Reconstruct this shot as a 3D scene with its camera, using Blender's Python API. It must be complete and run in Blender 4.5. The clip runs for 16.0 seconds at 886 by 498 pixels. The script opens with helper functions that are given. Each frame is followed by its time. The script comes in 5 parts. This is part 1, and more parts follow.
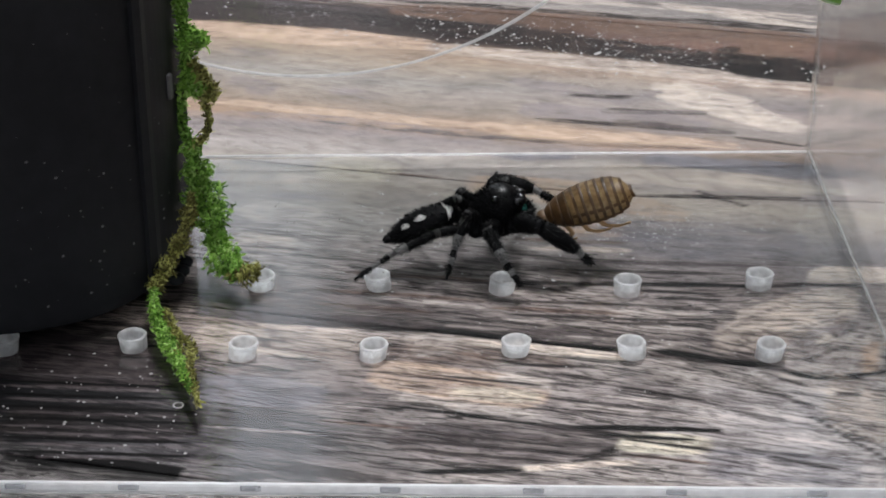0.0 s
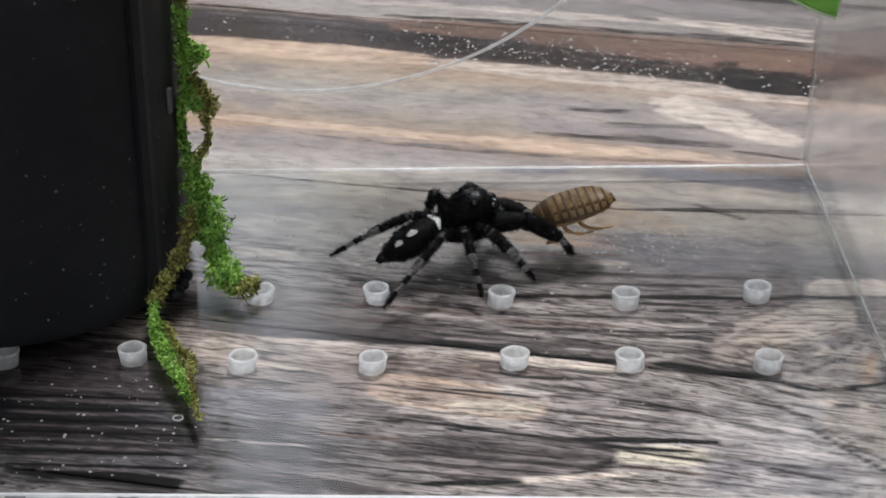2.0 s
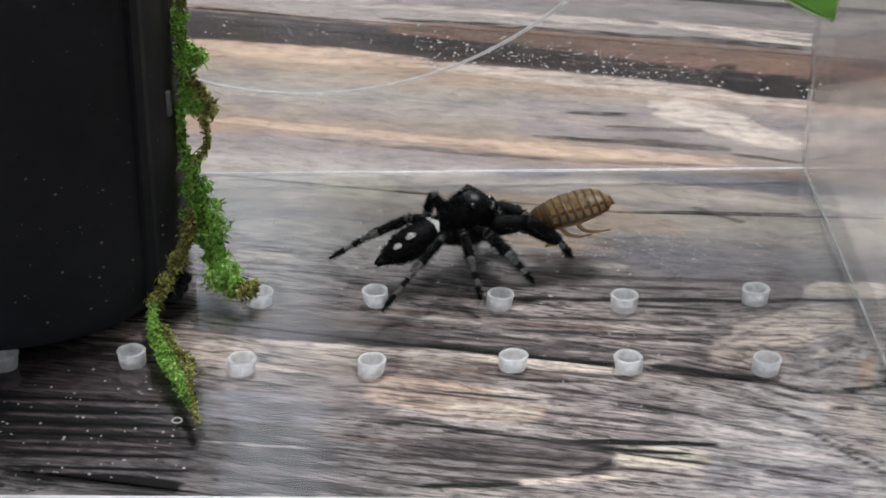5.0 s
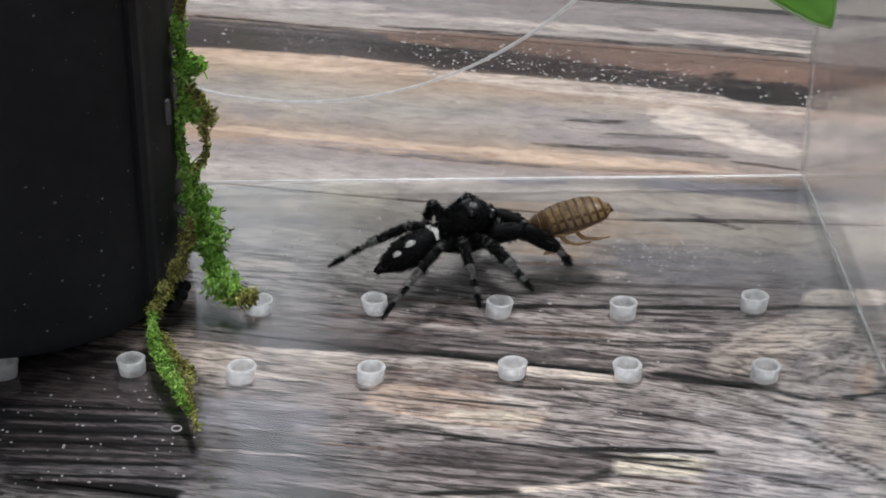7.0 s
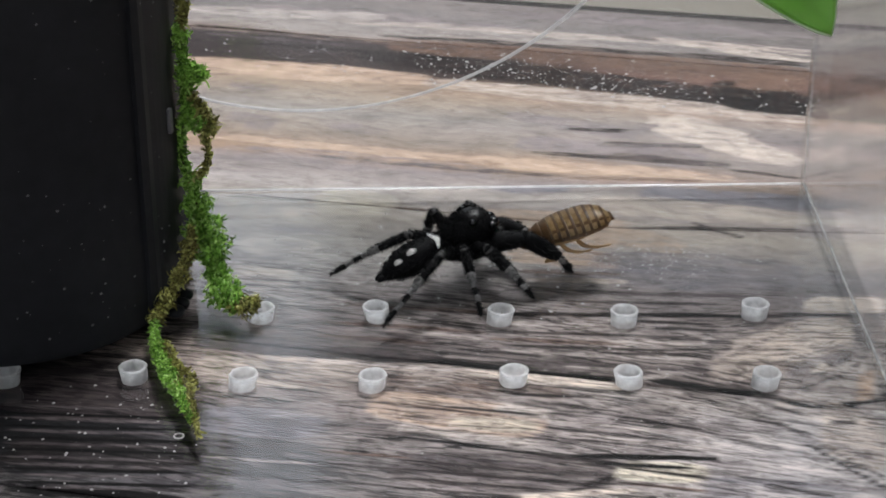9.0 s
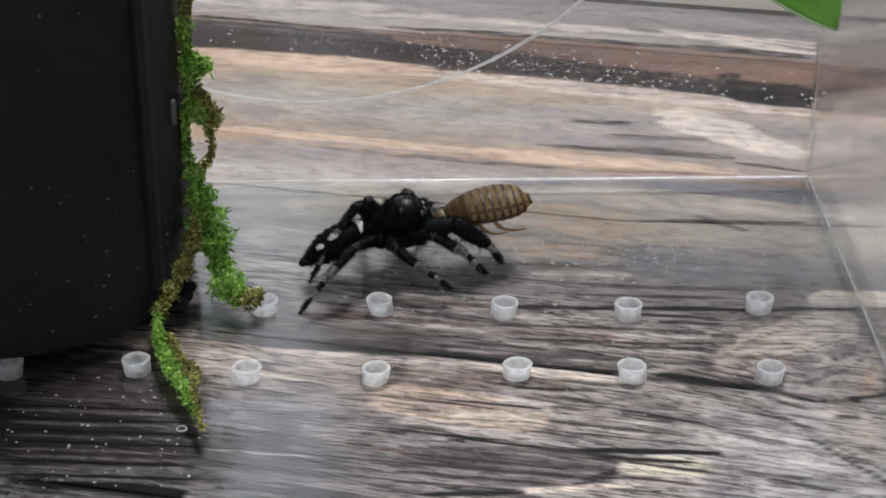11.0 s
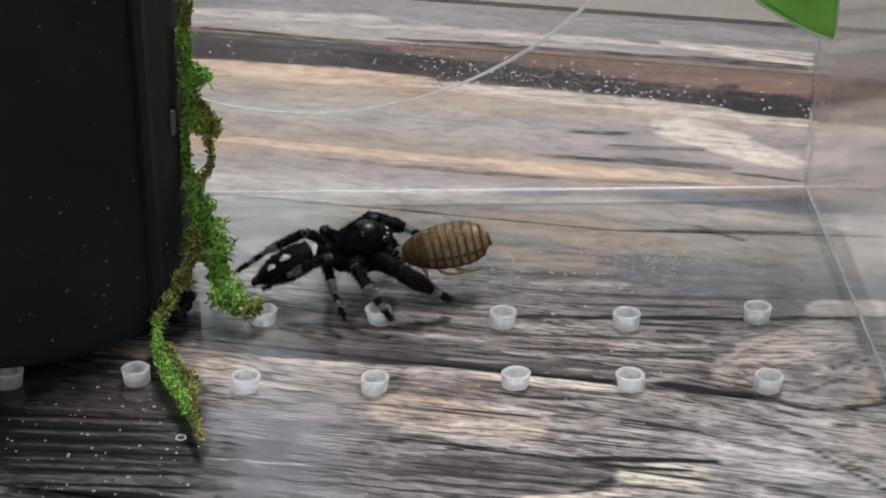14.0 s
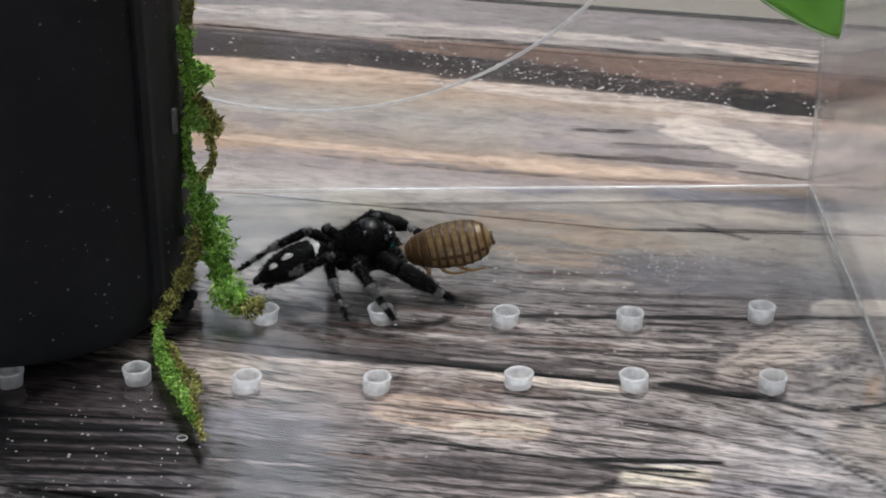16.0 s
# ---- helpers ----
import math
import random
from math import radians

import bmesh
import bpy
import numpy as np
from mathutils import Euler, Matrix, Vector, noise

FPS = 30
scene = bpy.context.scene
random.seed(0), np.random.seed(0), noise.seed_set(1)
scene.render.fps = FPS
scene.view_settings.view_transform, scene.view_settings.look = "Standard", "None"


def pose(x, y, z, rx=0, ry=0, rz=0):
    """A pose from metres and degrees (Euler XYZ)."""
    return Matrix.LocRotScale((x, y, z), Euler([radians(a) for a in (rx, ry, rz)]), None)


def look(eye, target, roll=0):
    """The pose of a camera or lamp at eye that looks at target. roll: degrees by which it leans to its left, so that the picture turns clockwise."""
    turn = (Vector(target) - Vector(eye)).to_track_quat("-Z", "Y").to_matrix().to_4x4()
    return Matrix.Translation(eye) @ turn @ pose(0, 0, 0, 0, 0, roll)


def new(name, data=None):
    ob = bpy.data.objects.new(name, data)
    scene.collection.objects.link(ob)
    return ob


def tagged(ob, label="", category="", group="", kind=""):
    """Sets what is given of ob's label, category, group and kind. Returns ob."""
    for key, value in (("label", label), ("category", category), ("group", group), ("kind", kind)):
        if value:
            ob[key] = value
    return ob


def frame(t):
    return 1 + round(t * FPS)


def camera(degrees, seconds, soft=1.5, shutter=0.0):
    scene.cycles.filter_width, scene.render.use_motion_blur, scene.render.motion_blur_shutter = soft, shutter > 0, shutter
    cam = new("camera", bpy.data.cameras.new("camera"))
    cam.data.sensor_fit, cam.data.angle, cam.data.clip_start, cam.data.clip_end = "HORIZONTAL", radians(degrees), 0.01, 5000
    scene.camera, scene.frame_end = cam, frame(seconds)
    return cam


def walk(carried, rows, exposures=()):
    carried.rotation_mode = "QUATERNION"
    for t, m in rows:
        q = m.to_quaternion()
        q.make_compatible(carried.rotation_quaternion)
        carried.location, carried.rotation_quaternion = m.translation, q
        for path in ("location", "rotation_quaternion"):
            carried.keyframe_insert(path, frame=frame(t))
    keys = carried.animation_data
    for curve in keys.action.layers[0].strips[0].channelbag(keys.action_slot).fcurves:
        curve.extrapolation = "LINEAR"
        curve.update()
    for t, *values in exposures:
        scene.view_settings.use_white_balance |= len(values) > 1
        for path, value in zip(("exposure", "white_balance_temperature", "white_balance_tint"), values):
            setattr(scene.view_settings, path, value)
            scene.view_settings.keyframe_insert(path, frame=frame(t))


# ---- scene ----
cam = camera(24.88, 16.0, soft=1.8)
walk(cam, [
    (0, pose(-0.00003, -0.14834, 0.07886, 62.003, -0.034, 0.005)),
    (0.5, pose(-0.00016, -0.14848, 0.07896, 62.062, -0.074, -0.038)),
    (1, pose(-0.00009, -0.14867, 0.07892, 62.205, -0.018, -0.056)),
    (1.5, pose(0.00002, -0.14885, 0.07875, 62.402, 0.007, -0.049)),
    (2, pose(0.00001, -0.14898, 0.07880, 62.502, 0.031, -0.051)),
    (2.5, pose(-0.00000, -0.14925, 0.07887, 62.630, 0.050, -0.080)),
    (3, pose(0.00012, -0.14941, 0.07887, 62.759, 0.104, -0.071)),
    (3.5, pose(0.00012, -0.14936, 0.07899, 62.763, 0.094, -0.078)),
    (4, pose(0.00007, -0.14924, 0.07887, 62.615, 0.038, -0.059)),
    (6.5, pose(0.00017, -0.14929, 0.07881, 62.661, 0.075, -0.073)),
    (7, pose(0.00017, -0.14940, 0.07895, 62.824, 0.115, -0.097)),
    (7.5, pose(0.00011, -0.14943, 0.07895, 62.911, 0.132, -0.115)),
    (8, pose(0.00003, -0.14941, 0.07892, 62.988, 0.122, -0.137)),
    (8.5, pose(0.00020, -0.14979, 0.07884, 63.099, 0.170, -0.102)),
    (9, pose(0.00008, -0.14987, 0.07895, 63.129, 0.161, -0.117)),
    (11.5, pose(0.00026, -0.14939, 0.07908, 62.778, 0.095, 0.122)),
    (12, pose(0.00039, -0.14959, 0.07890, 62.862, 0.163, 0.116)),
    (12.5, pose(0.00045, -0.14983, 0.07871, 62.970, 0.173, 0.134)),
    (13, pose(0.00029, -0.14990, 0.07895, 62.967, 0.066, 0.104)),
    (13.5, pose(0.00045, -0.14995, 0.07894, 63.092, 0.150, 0.129)),
    (14, pose(0.00032, -0.15002, 0.07898, 63.212, 0.135, 0.070)),
    (14.5, pose(0.00066, -0.15021, 0.07886, 63.319, 0.199, 0.140)),
    (15, pose(0.00063, -0.15036, 0.07889, 63.304, 0.212, 0.090)),
    (15.5, pose(0.00047, -0.15005, 0.07881, 63.190, 0.162, 0.071)),
    (16, pose(0.00029, -0.14908, 0.07894, 63.050, 0.099, 0.165)),
])

# ---- light ----
world = bpy.data.worlds.new("sky")
scene.world = world
world.use_nodes = True
sky = world.node_tree.nodes.new("ShaderNodeTexSky")
sky.sky_type, sky.sun_disc = "NISHITA", False
sky.sun_elevation, sky.sun_rotation = radians(40), radians(200)
world.node_tree.links.new(sky.outputs[0], world.node_tree.nodes["Background"].inputs[0])
world.node_tree.nodes["Background"].inputs[1].default_value = 0.1


def area(name, at, target, width, height, watts, colour):
    data = bpy.data.lights.new(name, "AREA")
    data.shape, data.size, data.size_y = "RECTANGLE", width, height
    data.energy, data.color = watts, colour
    ob = new(name, data)
    ob.matrix_world = look(at, target)
    return ob


CEILING_WATTS, WINDOW_WATTS, FILL_WATTS = 38.8, 3.0, 4.0
area("ceiling_lamp_light", (0.17, 0.5, 1.52), (0.0, 0.0, 0), 0.5, 0.36, CEILING_WATTS, (0.958, 0.97, 1.0))
area("window_light", (-0.72, 1.63, 0.95), (-0.5, 0, 0.3), 1.2, 1.5, WINDOW_WATTS, (0.86, 0.93, 1.0))
# fill lamp added behind the camera, for the near sides and north wall
area("front_fill_light", (-0.2, -1.58, 0.85), (0, 0, 0.2), 1.5, 1.1, FILL_WATTS, (0.93, 0.96, 1.0))

# ---- materials ----
LIT = 1.0
MM = 0.001
THICK = 1.25
TABLE = -1.3


def srgb(r, g, b, k=1.0):
    def lin(c):
        c /= 255
        return c / 12.92 if c < 0.04045 else ((c + 0.055) / 1.055) ** 2.4
    return (lin(r) * k, lin(g) * k, lin(b) * k, 1)


class Nodes:
    """A short way to write node trees."""

    def __init__(self, name):
        self.mat = bpy.data.materials.new(name)
        self.mat.use_nodes = True
        self.tree = self.mat.node_tree
        self.bsdf = self.tree.nodes["Principled BSDF"]
        self.out = self.tree.nodes["Material Output"]

    def add(self, kind, **props):
        node = self.tree.nodes.new("ShaderNode" + kind)
        for key, value in props.items():
            setattr(node, key, value)
        return node

    def link(self, a, b):
        self.tree.links.new(a, b)

    def put(self, socket, value):
        if hasattr(value, "links"):
            self.link(value, socket)
        else:
            socket.default_value = value

    def math(self, op, a, b=0.0, c=0.0, clamp=False):
        node = self.add("Math", operation=op, use_clamp=clamp)
        for socket, value in zip(node.inputs, (a, b, c)):
            self.put(socket, value)
        return node.outputs[0]

    def vec(self, x, y, z=0.0):
        node = self.add("CombineXYZ")
        for socket, value in zip(node.inputs, (x, y, z)):
            self.put(socket, value)
        return node.outputs[0]

    def noise(self, vector, scale, detail=3.0, rough=0.55):
        node = self.add("TexNoise")
        self.link(vector, node.inputs["Vector"])
        node.inputs["Scale"].default_value = scale
        node.inputs["Detail"].default_value = detail
        node.inputs["Roughness"].default_value = rough
        return node.outputs[0]

    def ramp(self, fac, stops, interpolation="LINEAR"):
        node = self.add("ValToRGB")
        node.color_ramp.interpolation = interpolation
        els = node.color_ramp.elements
        while len(els) < len(stops):
            els.new(0.5)
        for el, (p, colour) in zip(els, stops):
            el.position, el.color = p, colour
        self.link(fac, node.inputs[0])
        return node.outputs[0]

    def mix(self, fac, a, b, blend="MIX"):
        node = self.add("Mix", data_type="RGBA", blend_type=blend)
        self.put(node.inputs[0], fac)
        self.put(node.inputs[6], a)
        self.put(node.inputs[7], b)
        return node.outputs[2]

    def bump(self, height, strength, distance):
        node = self.add("Bump")
        node.inputs["Strength"].default_value = strength
        node.inputs["Distance"].default_value = distance
        self.link(height, node.inputs["Height"])
        self.link(node.outputs[0], self.bsdf.inputs["Normal"])

    def coords(self, which="Object"):
        return self.add("TexCoord").outputs[which]


def plain(name, colour, rough=0.6, vary=0.25, grain=900.0, coarse=120.0, bump=0.0, spec=0.5, metal=0.0, sheen=0.0):
    """A surface with its tone varied at two scales (grain and coarse are per metre)."""
    n = Nodes(name)
    p = n.coords()
    a, b = n.noise(p, coarse, 2), n.noise(p, grain, 3)
    tone = n.math("ADD", n.math("MULTIPLY", a, 0.6), n.math("MULTIPLY", b, 0.4))
    dark = tuple(c * (1 - vary) for c in colour[:3]) + (1,)
    light = tuple(min(1, c * (1 + vary)) for c in colour[:3]) + (1,)
    n.link(n.ramp(tone, [(0.3, dark), (0.7, light)]), n.bsdf.inputs["Base Color"])
    n.bsdf.inputs["Roughness"].default_value = rough
    n.bsdf.inputs["Metallic"].default_value = metal
    n.bsdf.inputs["Specular IOR Level"].default_value = spec
    if sheen:
        n.bsdf.inputs["Sheen Weight"].default_value = sheen
        n.bsdf.inputs["Sheen Roughness"].default_value = 0.4
    if bump:
        n.bump(b, 0.6, bump)
    return n.mat


def clear(name, tint=(0.985, 0.99, 0.99), rough=0.045, gain=1.0, base=0.04, cloud=0.0, patch=0.7):
    """Clear sheet plastic: see-through, with a gloss that grows towards grazing."""
    n = Nodes(name)
    facing = n.add("LayerWeight")
    facing.inputs[0].default_value = 0.5
    fac = n.math("POWER", facing.outputs["Facing"], 5.0)
    fac = n.math("MULTIPLY_ADD", fac, (1 - base) * gain, base, clamp=True)
    through_it, gloss, mixed = n.add("BsdfTransparent"), n.add("BsdfGlossy"), n.add("MixShader")
    through_it.inputs[0].default_value = (*tint, 1)
    p = n.coords()
    smear = n.ramp(n.noise(p, 60, 4), [(0.35, (rough,) * 3 + (1,)), (0.75, (rough * 3,) * 3 + (1,))])
    n.link(smear, gloss.inputs["Roughness"])
    n.link(fac, mixed.inputs[0])
    n.link(through_it.outputs[0], mixed.inputs[1])
    n.link(gloss.outputs[0], mixed.inputs[2])
    result = mixed.outputs[0]
    if cloud:
        veil, lit, soft_veil, over = n.add("BsdfDiffuse"), n.add("BsdfTranslucent"), n.add("MixShader"), n.add("MixShader")
        veil.inputs[0].default_value = lit.inputs[0].default_value = (0.97, 0.975, 0.98, 1)
        soft_veil.inputs[0].default_value = 0.65
        n.link(veil.outputs[0], soft_veil.inputs[1])
        n.link(lit.outputs[0], soft_veil.inputs[2])
        spots = n.ramp(n.noise(p, 900, 4), [(0.38, (cloud * patch,) * 3 + (1,)), (0.7, (cloud,) * 3 + (1,))])
        n.link(spots, over.inputs[0])
        n.link(result, over.inputs[1])
        n.link(soft_veil.outputs[0], over.inputs[2])
        result = over.outputs[0]
    n.link(result, n.out.inputs[0])
    return n.mat


TURN = radians(12.2)
# the dark band at -9.3 is shade along a board joint, put into the tone
WOOD_LEFT = (
    (74, 141, 133, 129), (67, 127, 122, 120), (62, 160, 152, 147), (60, 143, 127, 119), (59, 69, 63, 62),
    (51, 63, 55, 54), (49.8, 166, 143, 124), (44, 160, 145, 130), (39, 153, 147, 141), (32, 155, 141, 128),
    (28, 166, 141, 120), (25.5, 143, 134, 130), (21, 165, 157, 153), (16, 160, 152, 142), (8, 150, 146, 142),
    (0, 140, 134, 131), (-6, 126, 118, 116), (-9.3, 92, 86, 84), (-10.6, 169, 157, 148), (-14, 155, 143, 136),
    (-19, 152, 143, 140), (-25, 122, 117, 116), (-31, 131, 125, 124), (-34.5, 142, 138, 136))
# the far right tones are lowered to make the light fall off there
WOOD_RIGHT = (
    (74, 112, 106, 104), (61, 128, 122, 119), (58.5, 93, 78, 72), (55, 122, 96, 85), (51, 73, 63, 59),
    (47.6, 49, 42, 42), (46.2, 162, 139, 125), (42.5, 148, 139, 133), (40, 124, 116, 116), (37, 159, 148, 142),
    (33, 139, 131, 127), (29, 150, 132, 119), (26.5, 118, 113, 114), (22.5, 214, 202, 193), (20, 170, 159, 155),
    (17, 189, 178, 167), (11, 144, 138, 138), (4, 140, 132, 130), (-4, 164, 154, 149), (-9.3, 112, 103, 100),
    (-10.8, 169, 161, 155), (-16, 160, 151, 148), (-24, 162, 154, 149), (-34, 154, 147, 143))


TONES = {"black": (16, 14, 14), "soot": (44, 39, 38), "dark": (48, 42, 41), "ash_dark": (78, 70, 70), "ash": (106, 99, 100), "slate": (134, 131, 137),
         "grey": (140, 131, 131), "bone": (192, 182, 175), "pale": (196, 183, 172), "cream": (216, 203, 190), "peach": (195, 171, 151),
         "rust": (114, 92, 79), "straw": (205, 197, 180), "umber": (108, 89, 80)}
# marks in the wood, along and across the grain in mm: from, to, half width, tone, strength
GRAIN_MARKS = {}
GRAIN_MARKS["far"] = (
    (-21.2, 54.8, 27.9, 50.1, 2.07, "soot", 0.90), (18.2, 52.8, 29.2, 49.2, 2.82, "black", 0.85), (-18.2, 58.4, 28.3, 58.8, 1.99, "rust", 0.70),
    (-19.5, 61.0, 27.9, 62.1, 0.55, "dark", 0.80), (-41.4, 48.5, -11.0, 48.9, 1.88, "peach", 0.75), (-12.2, 48.6, 29.0, 46.3, 1.50, "pale", 0.60),
    (11.4, 65.6, 28.2, 62.8, 0.66, "pale", 0.70), (-36.7, 67.3, -5.4, 65.7, 1.47, "grey", 0.60), (-26.4, 64.6, 28.0, 65.9, 0.89, "pale", 0.45),
    (-7.8, 71.4, 27.5, 70.3, 1.10, "grey", 0.50), (-45.0, 64.6, -20.3, 66.8, 1.30, "bone", 0.50))
GRAIN_MARKS["back"] = (
    (-1.8, 41.4, 12.2, 39.0, 1.28, "grey", 0.65), (0.6, 34.5, 19.5, 34.2, 1.94, "grey", 0.70), (5.1, 39.1, 12.4, 39.8, 0.40, "dark", 0.75),
    (8.9, 36.5, 18.9, 37.3, 0.45, "dark", 0.60), (2.7, 32.5, 22.0, 33.5, 0.45, "dark", 0.75), (12.4, 42.5, 28.1, 35.5, 1.96, "pale", 0.75),
    (-29.8, 29.8, -1.6, 29.8, 0.77, "peach", 0.60), (-3.4, 30.0, 11.8, 29.3, 1.09, "peach", 0.65), (10.7, 29.6, 22.6, 30.6, 0.80, "peach", 0.40),
    (-28.0, 26.5, -0.5, 27.0, 1.80, "grey", 0.50), (-11.3, 27.2, 6.5, 27.6, 0.39, "dark", 0.55), (-31.7, 43.6, -26.1, 43.5, 0.77, "grey", 0.50),
    (-29.5, 35.5, -24.0, 34.5, 1.24, "grey", 0.50), (-18.5, 34.8, -12.5, 34.8, 0.82, "grey", 0.35))
# the first, ash streak darkens the joint with painted shade
GRAIN_MARKS["mid"] = (
    (-17.8, -10.3, -5.4, -9.8, 0.98, "ash", 0.85), (-7.7, -9.8, 2.0, -9.5, 0.71, "ash_dark", 0.75), (-6.2, -10.1, 2.0, -9.8, 0.26, "soot", 0.80),
    (0.6, -9.7, 10.8, -9.5, 0.39, "black", 0.90), (9.3, -9.9, 16.6, -9.3, 0.28, "black", 0.95), (18.3, -8.6, 24.5, -9.3, 0.39, "black", 0.95),
    (24.1, -9.3, 27.6, -9.3, 0.34, "black", 0.90), (-16.5, -14.3, -3.2, -12.9, 1.88, "pale", 0.40), (-8.0, -11.3, 6.7, -10.5, 0.26, "bone", 0.80),
    (3.6, -11.0, 7.6, -10.6, 0.43, "cream", 0.90), (8.0, -10.4, 16.8, -10.5, 0.60, "cream", 0.95), (17.9, -10.7, 21.6, -10.5, 0.34, "bone", 0.85),
    (18.3, -8.7, 20.4, -7.9, 0.35, "bone", 0.80), (-11.4, -14.8, -3.3, -15.2, 0.11, "umber", 0.75))
GRAIN_MARKS["shelf"] = (
    (-1.9, -16.5, 11.9, -17.6, 1.78, "peach", 0.45), (-1.4, -13.1, 7.3, -13.7, 0.93, "umber", 0.38), (1.3, -13.6, 3.9, -12.5, 0.25, "bone", 0.60),
    (0.4, -16.5, 7.9, -16.8, 0.11, "umber", 0.75), (4.3, -12.2, 13.3, -12.8, 0.85, "umber", 0.36), (8.1, -15.8, 12.3, -15.8, 0.65, "bone", 0.85),
    (4.3, -16.2, 11.8, -16.0, 0.13, "soot", 0.90), (8.6, -13.4, 13.1, -12.9, 0.18, "soot", 0.80), (5.1, -18.2, 11.7, -17.7, 0.72, "straw", 0.45),
    (-4.9, -20.3, 1.3, -19.7, 0.31, "ash", 0.60), (0.7, -19.9, 12.3, -20.0, 0.47, "bone", 0.50), (16.8, -12.7, 21.9, -13.3, 0.91, "ash_dark", 0.40),
    (17.3, -14.9, 23.6, -15.6, 0.18, "soot", 0.80))
GRAIN_MARKS["near"] = (
    (1.0, -21.2, 8.5, -21.1, 0.12, "black", 0.90), (5.8, -21.4, 12.6, -21.4, 0.13, "black", 0.90), (12.0, -21.5, 18.6, -21.5, 0.23, "soot", 0.90),
    (14.2, -21.3, 25.6, -19.3, 0.31, "black", 0.85), (1.9, -25.1, 18.4, -23.5, 1.91, "ash_dark", 0.55), (15.0, -26.0, 18.5, -23.0, 0.44, "soot", 0.85),
    (18.2, -22.5, 24.6, -21.7, 1.12, "straw", 0.92), (16.4, -21.8, 23.5, -21.1, 0.19, "black", 0.90), (18.3, -22.0, 26.9, -22.2, 0.12, "soot", 0.85),
    (18.8, -24.0, 27.2, -23.8, 0.12, "umber", 0.80), (10.8, -27.6, 19.7, -24.8, 0.32, "cream", 0.90), (5.0, -29.3, 12.2, -27.4, 0.28, "black", 0.85),
    (11.8, -16.6, 24.7, -16.4, 0.18, "bone", 0.60))
GRAIN_MARKS["lines"] = (
    (12.9, -18.2, 24.5, -18.0, 0.16, "bone", 0.55), (11.9, -17.6, 21.3, -17.6, 0.12, "dark", 0.60), (14.3, -18.9, 23.9, -18.6, 0.12, "dark", 0.60),
    (-4.2, -24.4, 2.9, -23.9, 0.12, "umber", 0.70), (2.2, -24.3, 14.6, -23.8, 0.12, "dark", 0.75), (2.5, -25.5, 17.2, -24.6, 0.12, "dark", 0.75),
    (2.3, -26.8, 14.1, -25.9, 0.13, "dark", 0.75), (2.3, -28.1, 12.3, -27.2, 0.13, "dark", 0.70), (2.9, -23.6, 12.8, -22.9, 0.11, "ash", 0.70),
    (3.4, -25.9, 16.5, -25.1, 0.09, "grey", 0.60), (2.5, -27.5, 11.0, -26.8, 0.09, "grey", 0.60), (-2.9, -25.9, 2.1, -25.6, 0.10, "dark", 0.50),
    (-2.8, -28.2, 2.2, -27.9, 0.10, "dark", 0.50))
GRAIN_MARKS["inner"] = (
    (13.9, 25.0, 30.2, 26.2, 1.72, "slate", 0.80), (-0.2, 23.3, 7.6, 24.8, 0.62, "slate", 0.70), (-24.9, 17.2, -17.4, 18.0, 0.95, "bone", 0.40),
    (0.8, 20.9, 12.0, 23.2, 1.21, "bone", 0.80), (9.5, 22.2, 30.1, 22.6, 1.80, "pale", 0.95), (20.5, 21.8, 30.2, 22.1, 0.71, "cream", 0.70),
    (-23.6, 16.8, -7.8, 18.3, 0.19, "dark", 0.50), (-16.1, 17.2, -3.7, 17.8, 0.17, "umber", 0.70), (12.5, 17.7, 29.2, 20.6, 0.17, "dark", 0.70),
    (19.4, 19.9, 24.2, 17.7, 0.25, "ash_dark", 0.80), (11.9, 16.4, 19.4, 14.7, 1.47, "peach", 0.45), (5.3, 16.2, 13.4, 14.6, 1.47, "peach", 0.70),
    (-14.9, 16.8, -8.0, 17.0, 1.53, "straw", 0.35))
GRAIN_MARKS["warm"] = (
    (-1.1, 17.0, 13.8, 17.5, 2.08, "peach", 0.60), (2.1, 11.1, 14.1, 11.1, 1.30, "peach", 0.50), (4.5, 9.3, 13.8, 9.9, 0.64, "peach", 0.50),
    (-15.3, 18.2, -7.8, 18.3, 1.66, "straw", 0.40), (-8.4, 20.9, 2.1, 22.2, 1.22, "bone", 0.40), (2.3, 15.5, 8.4, 15.9, 0.46, "pale", 0.50),
    (7.0, 11.9, 13.5, 12.1, 0.22, "umber", 0.50), (-1.2, 12.4, 5.4, 12.7, 0.33, "ash", 0.50), (-23.3, 14.0, -14.3, 14.4, 1.84, "pale", 0.25),
    (-19.7, 7.6, -12.5, 7.8, 1.51, "bone", 0.35), (-20.0, 1.9, -12.8, 1.7, 1.22, "pale", 0.30), (-18.1, 10.9, -11.4, 11.5, 0.33, "slate", 0.40))
